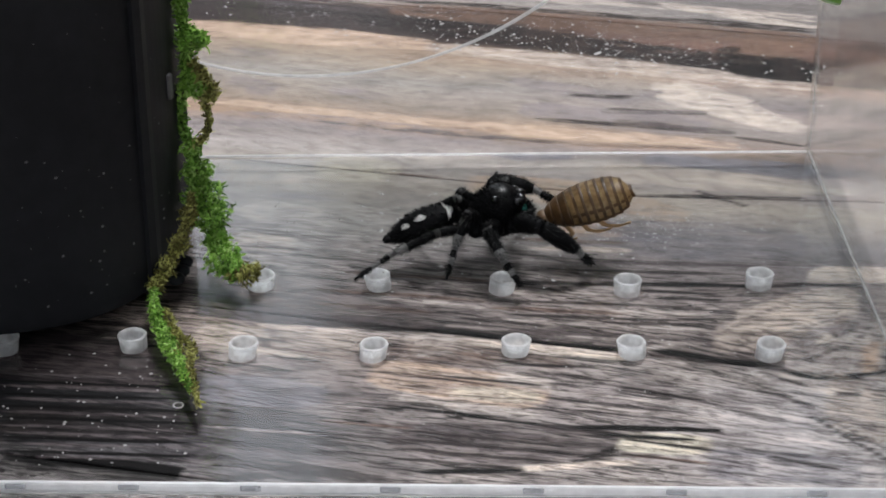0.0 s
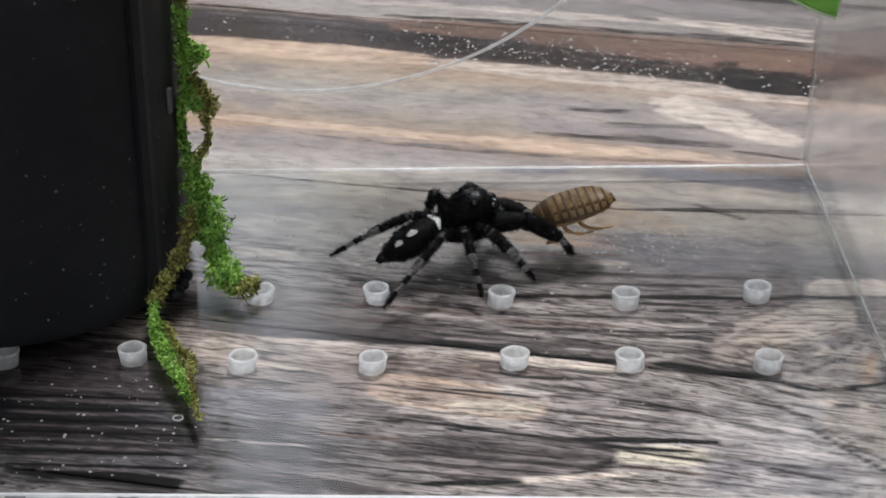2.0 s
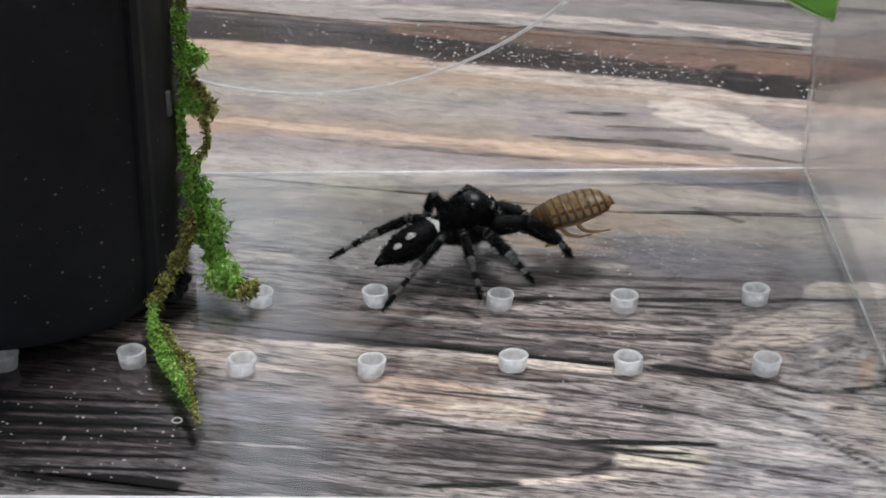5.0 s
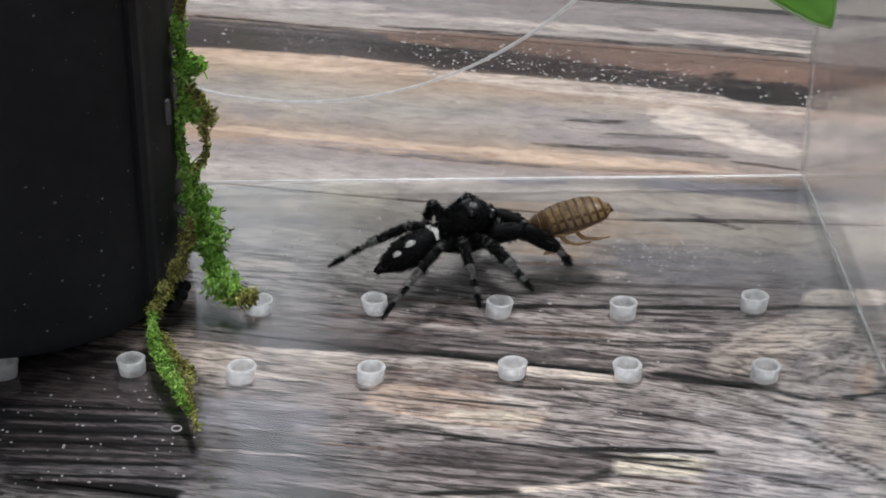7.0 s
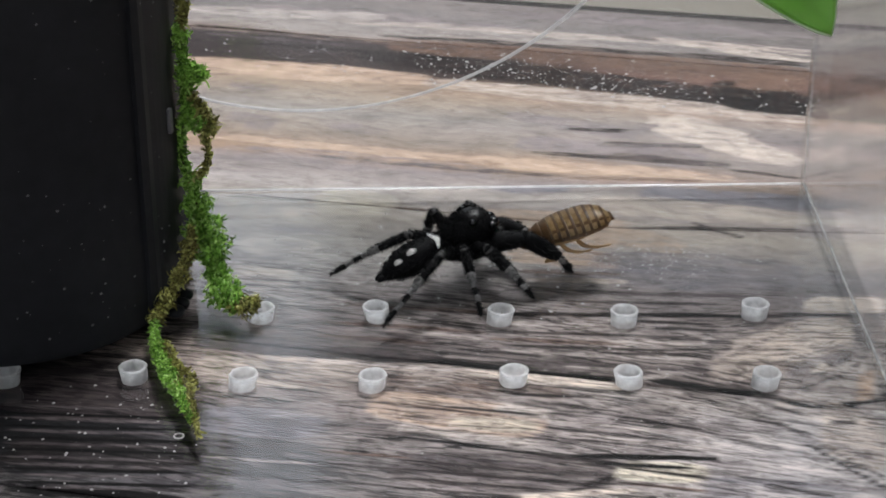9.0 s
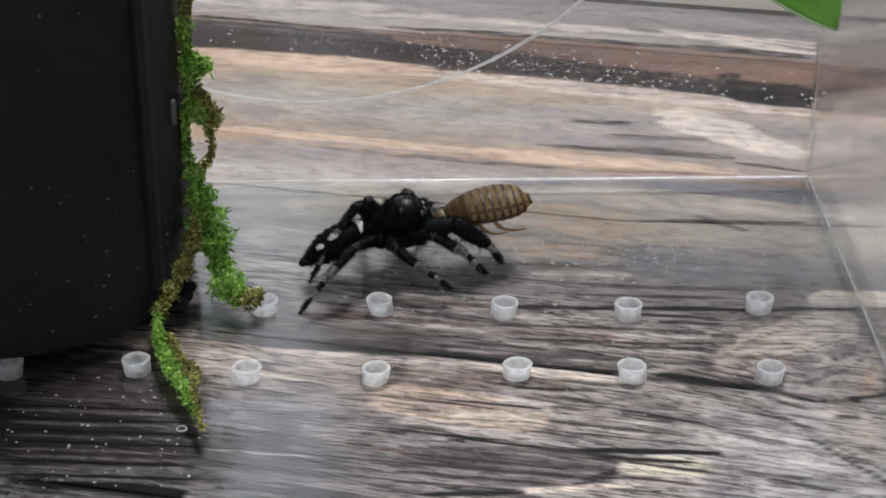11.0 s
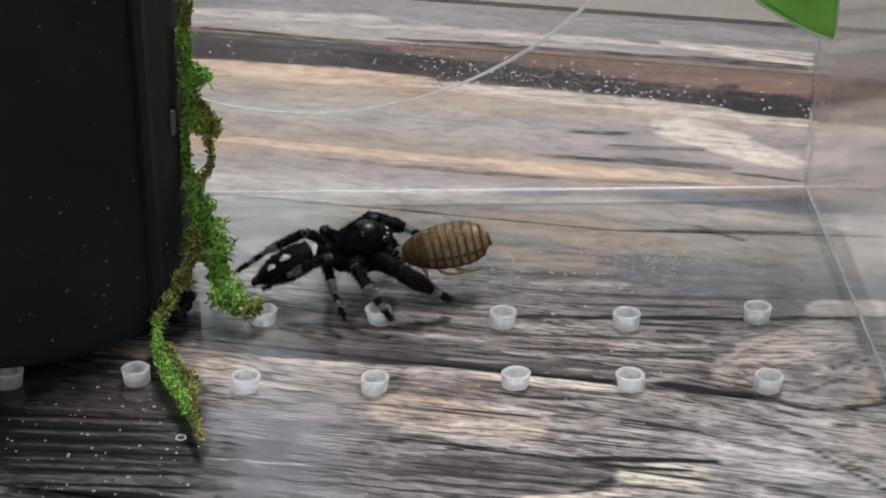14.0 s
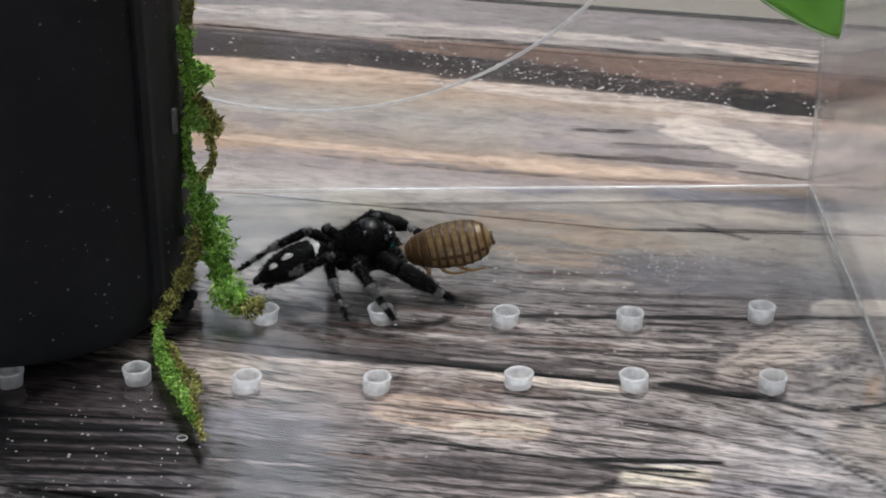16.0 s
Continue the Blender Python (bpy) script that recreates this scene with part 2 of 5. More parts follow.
GRAIN_MARKS["floor"] = (
    (11.4, 9.5, 29.7, 11.2, 2.77, "slate", 0.35), (6.6, 5.9, 15.4, 7.1, 0.41, "pale", 0.75), (4.8, 7.2, 14.5, 8.4, 0.31, "umber", 0.60),
    (10.7, 4.4, 25.7, 6.8, 0.31, "ash_dark", 0.60), (10.5, 2.6, 24.4, 5.0, 0.20, "dark", 0.60), (4.8, -0.7, 11.1, 0.4, 0.29, "soot", 0.85),
    (10.9, 0.3, 26.7, 3.4, 0.31, "black", 0.88), (26.4, 3.3, 30.8, 4.8, 0.30, "dark", 0.75), (15.8, 0.2, 23.2, 1.1, 0.19, "soot", 0.80),
    (18.7, -0.5, 23.7, 0.2, 0.19, "soot", 0.75), (-7.9, -1.8, 4.4, -0.6, 0.29, "umber", 0.60), (-9.0, -5.1, 5.0, -4.1, 0.23, "umber", 0.65),
    (5.6, -2.2, 13.4, -0.9, 0.29, "bone", 0.60))
GRAIN_MARKS["ridges"] = (
    (-5.1, -5.4, 5.2, -5.2, 0.23, "bone", 0.60), (-8.4, -7.3, 0.9, -6.9, 0.27, "umber", 0.55), (5.2, -5.0, 16.1, -3.6, 0.28, "umber", 0.65),
    (5.0, -3.9, 16.8, -2.0, 0.19, "dark", 0.65), (7.2, -5.8, 19.8, -4.0, 0.20, "dark", 0.70), (6.5, -6.8, 22.6, -4.9, 0.23, "bone", 0.50),
    (7.7, -8.2, 23.6, -6.5, 0.27, "ash_dark", 0.60), (12.2, -8.2, 23.2, -7.2, 0.18, "bone", 0.50), (15.9, -2.3, 23.2, -1.4, 0.23, "dark", 0.60),
    (14.5, -5.4, 23.4, -4.2, 0.18, "dark", 0.65), (2.9, -7.2, 10.2, -7.0, 0.18, "dark", 0.60), (2.2, -8.7, 7.7, -8.4, 0.18, "bone", 0.50),
    (15.1, -3.5, 22.4, -2.6, 0.19, "bone", 0.50))
GRAIN_MARKS["knot"] = (
    (28.9, -6.9, 37.0, -5.2, 4.60, "bone", 0.60), (30.0, 6.1, 36.8, 7.2, 1.31, "cream", 0.92), (28.3, 4.0, 34.3, 5.2, 0.22, "dark", 0.80),
    (24.6, -3.0, 34.4, 2.4, 2.64, "pale", 0.85), (23.6, -6.2, 30.9, -2.2, 2.00, "pale", 0.78), (22.8, -2.5, 26.4, 0.4, 0.38, "ash", 0.65),
    (26.2, 0.3, 29.4, 3.5, 0.39, "ash", 0.65), (22.0, -1.6, 26.2, -0.1, 0.28, "bone", 0.60), (29.3, -5.7, 33.8, -2.0, 1.09, "grey", 0.45),
    (31.3, -4.8, 33.3, -3.7, 0.54, "cream", 0.80), (32.6, -4.0, 34.6, -1.0, 0.46, "ash", 0.70), (34.9, -7.1, 36.4, -5.6, 1.76, "peach", 0.95),
    (27.4, -9.4, 31.7, -10.5, 0.25, "black", 0.85), (31.3, -10.6, 37.1, -8.4, 0.25, "soot", 0.88))
GRAIN_MARKS["swirl"] = (
    (32.2, -12.5, 37.2, -15.6, 3.06, "pale", 0.60), (32.9, -12.5, 34.8, -12.3, 0.29, "ash_dark", 0.70), (31.4, -15.9, 37.3, -20.8, 0.23, "dark", 0.70),
    (34.5, -17.8, 37.3, -19.3, 0.19, "dark", 0.65), (24.4, -23.9, 35.5, -22.8, 1.74, "slate", 0.45), (29.1, -22.0, 33.7, -22.6, 0.22, "dark", 0.75),
    (24.6, -21.4, 31.4, -21.5, 0.12, "dark", 0.50), (25.4, -12.4, 31.5, -14.4, 0.15, "dark", 0.55), (21.9, -15.0, 28.8, -17.4, 0.13, "dark", 0.50),
    (22.0, -11.9, 27.1, -12.2, 0.17, "bone", 0.50), (27.0, -10.4, 30.9, -11.8, 0.17, "dark", 0.55), (26.2, -16.4, 32.1, -17.5, 0.14, "dark", 0.50),
    (31.9, -5.4, 34.6, -7.9, 0.70, "bone", 0.50))
GRAIN_MARKS["left"] = (
    (-14.0, -21.8, -4.2, -21.1, 1.56, "slate", 0.50), (-12.7, -25.1, -3.4, -24.3, 0.12, "ash", 0.40), (-11.7, -26.8, -3.3, -26.2, 0.12, "bone", 0.35),
    (-11.3, -29.3, -1.8, -28.6, 0.11, "ash", 0.50), (-10.7, -31.2, -2.2, -30.3, 0.13, "ash", 0.50), (-29.5, -22.4, -14.2, -20.5, 1.59, "ash_dark", 0.65),
    (-26.6, -29.2, -12.1, -26.9, 1.90, "soot", 0.60), (-27.8, -26.4, -13.2, -24.1, 0.14, "ash", 0.55), (-27.1, -28.1, -12.7, -25.8, 0.12, "ash", 0.50),
    (-25.9, -30.8, -12.0, -28.6, 0.13, "ash", 0.55), (-23.7, -31.9, -11.4, -29.7, 0.14, "ash", 0.55), (-24.5, -34.3, -11.0, -32.9, 0.89, "black", 0.95),
    (-28.5, -24.7, -14.0, -22.6, 0.14, "ash", 0.55))
# dark streaks before the pot; the wide ones also carry its shade
GRAIN_MARKS["dusk"] = (
    (-29.8, -21.6, -14.8, -19.3, 0.14, "black", 0.80), (-29.2, -23.1, -14.3, -20.9, 0.13, "ash", 0.60), (-28.8, -24.1, -14.0, -21.9, 0.14, "black", 0.80),
    (-28.1, -25.8, -13.4, -23.5, 0.12, "black", 0.80), (-27.4, -27.4, -12.9, -25.1, 0.15, "black", 0.80), (-26.7, -28.9, -12.4, -26.6, 0.15, "black", 0.85),
    (-26.3, -29.9, -12.1, -27.6, 0.12, "ash", 0.60), (-25.7, -31.4, -11.6, -29.1, 0.14, "black", 0.85), (-25.0, -33.1, -11.1, -30.8, 0.15, "black", 0.85),
    (-22.3, -33.2, -10.9, -31.3, 0.11, "ash", 0.60), (-31.7, -17.2, -19.5, -15.7, 1.86, "soot", 0.60), (-30.5, -20.1, -15.1, -17.8, 1.39, "ash_dark", 0.70),
    (-24.1, -17.3, -15.6, -16.3, 0.13, "black", 0.70))
GRAIN_MARKS["arcs"] = (
    (23.4, -6.0, 26.4, -1.7, 0.15, "ash", 0.60), (26.3, -1.8, 30.4, 2.3, 0.15, "ash", 0.55), (25.4, -6.9, 29.6, -3.3, 0.14, "ash", 0.55),
    (29.5, -3.4, 34.1, 0.2, 0.15, "ash", 0.55), (30.7, -8.0, 34.2, -4.5, 0.18, "ash_dark", 0.65), (34.1, -4.6, 35.4, -1.4, 0.18, "ash_dark", 0.65),
    (29.4, -13.7, 32.5, -15.5, 0.14, "ash", 0.65), (32.4, -15.5, 36.4, -19.1, 0.13, "ash", 0.65), (27.1, -12.1, 32.0, -14.8, 0.14, "dark", 0.55),
    (23.6, -11.1, 27.6, -12.5, 0.14, "dark", 0.60), (27.4, -10.3, 29.9, -8.9, 0.34, "grey", 0.50), (32.8, -15.0, 36.9, -17.4, 0.39, "grey", 0.40),
    (35.9, -8.9, 37.1, -7.4, 0.17, "dark", 0.65))
GRAIN_MARKS["backlines"] = (
    (5.3, 39.2, 12.3, 40.0, 0.31, "dark", 0.80), (8.4, 35.6, 18.5, 37.7, 0.41, "ash", 0.70), (10.1, 33.8, 21.8, 33.6, 0.43, "ash_dark", 0.80),
    (9.8, 38.0, 13.8, 41.9, 0.71, "grey", 0.60), (14.6, 42.9, 23.7, 38.4, 2.41, "pale", 0.70), (21.8, 38.0, 27.1, 35.5, 1.77, "pale", 0.65),
    (21.4, 32.4, 28.4, 31.8, 0.29, "dark", 0.70), (6.6, 27.3, 19.5, 29.3, 0.31, "umber", 0.70), (5.7, 29.8, 19.9, 31.0, 0.78, "peach", 0.70),
    (-18.9, 27.2, 1.4, 27.9, 0.34, "ash", 0.60), (1.5, 35.1, 8.8, 35.0, 1.23, "grey", 0.60), (-27.0, 33.2, -24.0, 33.2, 1.11, "grey", 0.50),
    (-20.0, 35.5, -15.3, 35.6, 0.70, "grey", 0.45))
GRAIN_MARKS["farlines"] = (
    (16.3, 51.1, 28.1, 52.5, 0.37, "black", 0.85), (20.0, 48.9, 28.3, 49.0, 1.36, "black", 0.88), (20.3, 55.7, 28.0, 56.3, 2.09, "rust", 0.70),
    (3.7, 61.9, 27.8, 61.1, 0.37, "dark", 0.85), (15.7, 66.3, 27.7, 64.5, 0.38, "pale", 0.60), (16.6, 63.9, 27.8, 62.4, 0.37, "pale", 0.50),
    (-6.0, 53.3, 17.2, 50.4, 1.73, "soot", 0.55), (-37.1, 55.4, -7.8, 56.0, 0.30, "black", 0.50), (6.9, 66.1, 10.7, 65.8, 0.53, "ash_dark", 0.60),
    (-39.1, 57.6, -20.7, 57.1, 0.34, "ash", 0.40), (-41.2, 60.1, -20.5, 58.9, 0.31, "dark", 0.70), (-21.1, 58.8, -6.5, 59.0, 0.31, "umber", 0.70))


def wood_print():
    """Weathered boards, tones running across the grain, broken up along it."""
    n = Nodes("weathered_wood")
    sep = n.add("SeparateXYZ")
    n.link(n.add("NewGeometry").outputs["Position"], sep.inputs[0])
    x, y = (n.math("MULTIPLY", sep.outputs[i], 1000.0) for i in (0, 1))
    cos, sin = math.cos(TURN), math.sin(TURN)
    u = n.math("SUBTRACT", n.math("MULTIPLY", x, cos), n.math("MULTIPLY", y, sin))
    v = n.math("ADD", n.math("MULTIPLY", x, sin), n.math("MULTIPLY", y, cos))
    v = n.math("MULTIPLY_ADD", v, 1.011, 1.67)
    slow = n.noise(n.vec(n.math("MULTIPLY", u, 0.035), n.math("MULTIPLY", v, 0.09), 3.0), 1.0, 2)
    fine = n.noise(n.vec(n.math("MULTIPLY", u, 0.16), n.math("MULTIPLY", v, 0.55), 8.0), 1.0, 4, 0.65)
    bend = n.math("ADD", n.math("MULTIPLY_ADD", slow, 5.0, -2.5), n.math("MULTIPLY_ADD", fine, 3.2, -1.6))
    w = n.math("ADD", v, bend)
    pos = n.math("MULTIPLY_ADD", w, 1 / 110, 35 / 110, clamp=True)

    def tones(rows):
        rows = sorted(rows)
        return n.ramp(pos, [((r[0] + 35) / 110, srgb(*r[1:], 1 / LIT)) for r in rows])
    side = n.math("MULTIPLY_ADD", n.math("ADD", u, n.math("MULTIPLY_ADD", slow, 60, -30)), 1 / 26, 0.25, clamp=True)
    colour = n.mix(side, tones(WOOD_LEFT), tones(WOOD_RIGHT))
    # the grain parts round the knot
    ku, kv = n.math("MULTIPLY_ADD", u, 1 / 13, -37 / 13), n.math("MULTIPLY_ADD", v, 1 / 9, 4 / 9)
    near_knot = n.math("EXPONENT", n.math("MULTIPLY", n.math("ADD", n.math("MULTIPLY", ku, ku), n.math("MULTIPLY", kv, kv)), -1.0))
    eye = n.math("SUBTRACT", v, n.math("MULTIPLY", n.math("MULTIPLY", near_knot, 0.8), n.math("ADD", v, 4.0)))
    # streaks of grain, coarse and fine
    def streak(su, sv, seed, detail=3.0):
        vv = n.math("ADD", eye, n.math("ADD", n.math("MULTIPLY_ADD", slow, 3.0, -1.5), n.math("MULTIPLY_ADD", fine, 0.7, -0.35)))
        return n.noise(n.vec(n.math("MULTIPLY", u, su), n.math("MULTIPLY", vv, sv), seed), 1.0, detail, 0.6)
    near = n.math("MULTIPLY_ADD", n.math("SUBTRACT", 13.0, w), 1 / 14, 0.0, clamp=True)
    depth = n.math("MULTIPLY_ADD", near, 0.9, 0.1)
    g1, g2, g3 = streak(0.05, 0.6, 1.0), streak(0.17, 2.3, 5.0, 4.0), streak(0.6, 3.6, 9.0, 4.0)
    broad = n.ramp(g1, [(0.36, (0.74, 0.72, 0.725, 1)), (0.48, (1, 1, 1, 1)), (0.62, (1.12, 1.11, 1.11, 1))])
    lines = n.ramp(g2, [(0.35, (0.16, 0.15, 0.15, 1)), (0.41, (0.55, 0.53, 0.535, 1)), (0.46, (1.03, 1.02, 1.035, 1)), (0.62, (1.2, 1.185, 1.195, 1))])
    grit = n.ramp(g3, [(0.37, (0.28, 0.26, 0.26, 1)), (0.43, (0.7, 0.68, 0.68, 1)), (0.47, (1.04, 1.03, 1.03, 1)), (0.64, (1.22, 1.2, 1.19, 1))])
    gain = n.mix(1.0, n.mix(1.0, broad, lines, "MULTIPLY"), grit, "MULTIPLY")
    colour = n.mix(depth, colour, n.mix(1.0, colour, gain, "MULTIPLY"))
    # open cracks along the grain
    c = streak(0.035, 0.42, 21.0, 3.0)
    crack = n.math("LESS_THAN", n.math("ABSOLUTE", n.math("SUBTRACT", c, 0.5)), 0.0045)
    where = n.math("MULTIPLY", crack, n.math("GREATER_THAN", streak(0.09, 0.2, 33.0), 0.5))
    c = streak(0.05, 0.85, 27.0, 2.0)
    check = n.math("LESS_THAN", n.math("ABSOLUTE", n.math("SUBTRACT", c, 0.48)), 0.02)
    check = n.math("MULTIPLY", check, n.math("GREATER_THAN", streak(0.12, 0.5, 37.0), 0.5))
    where = n.math("MAXIMUM", where, n.math("MULTIPLY", check, 0.8))
    colour = n.mix(n.math("MULTIPLY", where, depth), colour, (0.03, 0.027, 0.025, 1))
    # patches of another tone: bare, pale wood round the knot, dark board before the pot
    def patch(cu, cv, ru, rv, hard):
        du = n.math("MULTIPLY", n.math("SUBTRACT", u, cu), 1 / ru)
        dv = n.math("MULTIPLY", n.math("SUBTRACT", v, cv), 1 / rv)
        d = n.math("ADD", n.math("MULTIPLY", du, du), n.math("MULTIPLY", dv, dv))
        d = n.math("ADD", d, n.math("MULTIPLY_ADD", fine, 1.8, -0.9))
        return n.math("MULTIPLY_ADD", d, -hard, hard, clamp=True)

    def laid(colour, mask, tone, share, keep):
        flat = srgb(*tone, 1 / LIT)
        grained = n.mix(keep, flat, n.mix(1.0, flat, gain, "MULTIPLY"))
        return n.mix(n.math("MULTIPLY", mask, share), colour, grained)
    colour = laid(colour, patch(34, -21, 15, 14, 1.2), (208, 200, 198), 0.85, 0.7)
    # dark print before the pot, with the pot's shade put into its colour
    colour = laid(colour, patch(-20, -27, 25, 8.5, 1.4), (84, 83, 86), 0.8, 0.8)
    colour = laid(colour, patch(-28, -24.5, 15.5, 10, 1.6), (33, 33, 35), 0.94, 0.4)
    # single marks: streaks, splits and ridges, laid on the planks as a colour attribute
    marks = n.add("Attribute", attribute_name="marks")
    worn = n.noise(n.vec(n.math("MULTIPLY", u, 0.4), n.math("MULTIPLY", v, 0.85), 91.0), 1.0, 5, 0.7)
    worn = n.math("MULTIPLY_ADD", worn, 3.2, -0.75, clamp=True)
    # far from the pot the print is more rubbed
    worn = n.math("MAXIMUM", worn, n.math("MULTIPLY_ADD", near, 0.62, 0.38))
    cover = n.math("MULTIPLY", marks.outputs["Alpha"], worn)
    rag = n.math("MULTIPLY_ADD", streak(0.22, 1.3, 50.0, 4.0), 3.4, -1.7)
    edge = n.math("MULTIPLY", n.math("MULTIPLY", cover, n.math("SUBTRACT", 1.0, cover)), 2.6)
    cover = n.math("MULTIPLY_ADD", rag, edge, cover, clamp=True)
    undo = n.add("VectorMath", operation="SCALE")
    n.link(marks.outputs["Color"], undo.inputs[0])
    n.link(n.math("DIVIDE", 1.0, n.math("MAXIMUM", marks.outputs["Alpha"], 0.02)), undo.inputs["Scale"])
    tone = undo.outputs[0]
    tone = n.mix(n.math("MULTIPLY", depth, 0.85), tone, n.mix(1.0, tone, gain, "MULTIPLY"))
    colour = n.mix(cover, colour, tone)
    # mottled, worn blotches
    blot = n.noise(n.vec(n.math("MULTIPLY", u, 0.22), n.math("MULTIPLY", v, 0.5), 40.0), 1.0, 5, 0.68)
    colour = n.mix(n.math("MULTIPLY_ADD", near, 0.45, 0.3), colour, n.mix(1.0, colour, n.ramp(blot, [(0.39, (0.52, 0.5, 0.51, 1)), (0.49, (0.96, 0.96, 0.96, 1)), (0.61, (1.17, 1.16, 1.14, 1))]), "MULTIPLY"))
    fleck = n.noise(n.vec(n.math("MULTIPLY", u, 0.55), n.math("MULTIPLY", v, 1.3), 60.0), 1.0, 4, 0.65)
    colour = n.mix(n.math("MULTIPLY_ADD", near, 0.55, 0.12), colour, n.mix(1.0, colour, n.ramp(fleck, [(0.36, (0.45, 0.43, 0.43, 1)), (0.45, (0.97, 0.97, 0.97, 1)), (0.6, (1.1, 1.09, 1.08, 1))]), "MULTIPLY"))
    # rubbed mottling; it also darkens the far boards to offset the lamp
    rub = n.noise(n.vec(n.math("MULTIPLY", u, 0.5), n.math("MULTIPLY", v, 0.95), 84.0), 1.0, 6, 0.72)
    rub = n.ramp(rub, [(0.36, (0.56, 0.55, 0.56, 1)), (0.46, (0.83, 0.825, 0.835, 1)), (0.62, (0.97, 0.965, 0.965, 1))])
    colour = n.mix(n.math("MULTIPLY_ADD", near, -0.35, 0.85), colour, n.mix(1.0, colour, rub, "MULTIPLY"))
    # soft cloudy stains
    cloudy = n.noise(n.vec(n.math("MULTIPLY", u, 0.11), n.math("MULTIPLY", v, 0.2), 77.0), 1.0, 4, 0.6)
    colour = n.mix(0.8, colour, n.mix(1.0, colour, n.ramp(cloudy, [(0.36, (0.82, 0.81, 0.82, 1)), (0.5, (1, 1, 1, 1)), (0.66, (1.1, 1.09, 1.08, 1))]), "MULTIPLY"))
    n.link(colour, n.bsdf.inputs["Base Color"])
    n.bsdf.inputs["Roughness"].default_value = 0.65
    n.bsdf.inputs["Specular IOR Level"].default_value = 0.12
    return n.mat


WOOD = wood_print()
ACRYLIC = clear("clear_acrylic", rough=0.065)
ACRYLIC_SIDE = clear("clear_acrylic_wall", cloud=0.02)
FROST = clear("frosted_acrylic_cut", tint=(0.95, 0.96, 0.97), rough=0.2, base=0.08, cloud=0.9, patch=0.6)
EDGE_WHITE = clear("bright_acrylic_edge", tint=(0.97, 0.97, 0.99), rough=0.1, base=0.12, cloud=0.97, patch=0.9)
EDGE_MILK = clear("milky_acrylic_edge", tint=(0.95, 0.95, 0.98), rough=0.15, base=0.1, cloud=0.92, patch=0.85)
SEAM = clear("acrylic_seam", rough=0.15, base=0.1, cloud=0.48)
FILAMENT = clear("clear_ring", rough=0.1, base=0.1, cloud=0.5)
EDGE_REFLECTION = clear("hole_reflection_grey", tint=(0.8, 0.81, 0.83), rough=0.2, base=0.06, cloud=0.25)
FAINT = clear("faint_seam", rough=0.15, base=0.1, cloud=0.2)
POT = plain("black_plastic", (0.0162, 0.0171, 0.0198, 1), 0.55, 0.3, 700, 90, 0.00003, 0.14)
SLOT = plain("scuffed_plastic", (0.10, 0.10, 0.11, 1), 0.4, 0.3)
BEIGE = plain("beige_laminate", (0.185, 0.165, 0.135, 1), 0.55, 0.08, 300, 20)
PAINT = plain("wall_paint", (0.15, 0.147, 0.144, 1), 0.8, 0.05, 60, 2)
WHITE = plain("white_paint", (0.78, 0.77, 0.75, 1), 0.6, 0.04, 60, 2)
CARPET = plain("grey_carpet", (0.22, 0.2, 0.19, 1), 0.95, 0.3, 400, 5)


def glow(name, colour, strength):
    n = Nodes(name)
    em = n.add("Emission")
    em.inputs[0].default_value, em.inputs[1].default_value = (*colour, 1), strength
    n.link(em.outputs[0], n.out.inputs[0])
    return n.mat


# ---- mesh helpers (built in millimetres) ----
def part(name, bm, material, parent=None, label="", at=None, smooth=False):
    bmesh.ops.recalc_face_normals(bm, faces=bm.faces)
    bm.transform(Matrix.Scale(MM, 4))
    data = bpy.data.meshes.new(name)
    for f in bm.faces:
        f.smooth = smooth
    bm.to_mesh(data)
    bm.free()
    for m in (material if isinstance(material, (list, tuple)) else [material]):
        data.materials.append(m)
    ob = new(name, data)
    if parent:
        ob.parent = parent
    if at is not None:
        ob.matrix_basis = at
    return tagged(ob, label)


def box(bm, x0, x1, y0, y1, z0, z1, bevel=0.0):
    made = bmesh.ops.create_cube(bm, size=1)
    bmesh.ops.scale(bm, vec=(x1 - x0, y1 - y0, z1 - z0), verts=made["verts"])
    bmesh.ops.translate(bm, vec=((x0 + x1) / 2, (y0 + y1) / 2, (z0 + z1) / 2), verts=made["verts"])
    if bevel:
        edges = {e for v in made["verts"] for e in v.link_edges}
        bmesh.ops.bevel(bm, geom=list(edges), offset=bevel, segments=2, affect="EDGES", profile=0.5)
    return bm


def tube(bm, points, radii, sides=8, caps=True, mat=0):
    """A tube through points with a radius at each."""
    points = [Vector(p) for p in points]
    rings = []
    side = None
    for i, p in enumerate(points):
        d = (points[min(i + 1, len(points) - 1)] - points[max(i - 1, 0)]).normalized()
        if side is None:
            side = d.orthogonal().normalized()
        side = (side - d * side.dot(d)).normalized()
        other = d.cross(side)
        r = radii[i] if hasattr(radii, "__len__") else radii
        rings.append([bm.verts.new(p + (side * math.cos(a) + other * math.sin(a)) * r)
                      for a in (2 * math.pi * k / sides for k in range(sides))])
    for a, b in zip(rings, rings[1:]):
        for k in range(sides):
            bm.faces.new((a[k], a[(k + 1) % sides], b[(k + 1) % sides], b[k])).material_index = mat
    if caps:
        bm.faces.new(rings[0][::-1]).material_index = mat
        bm.faces.new(rings[-1]).material_index = mat
    return rings


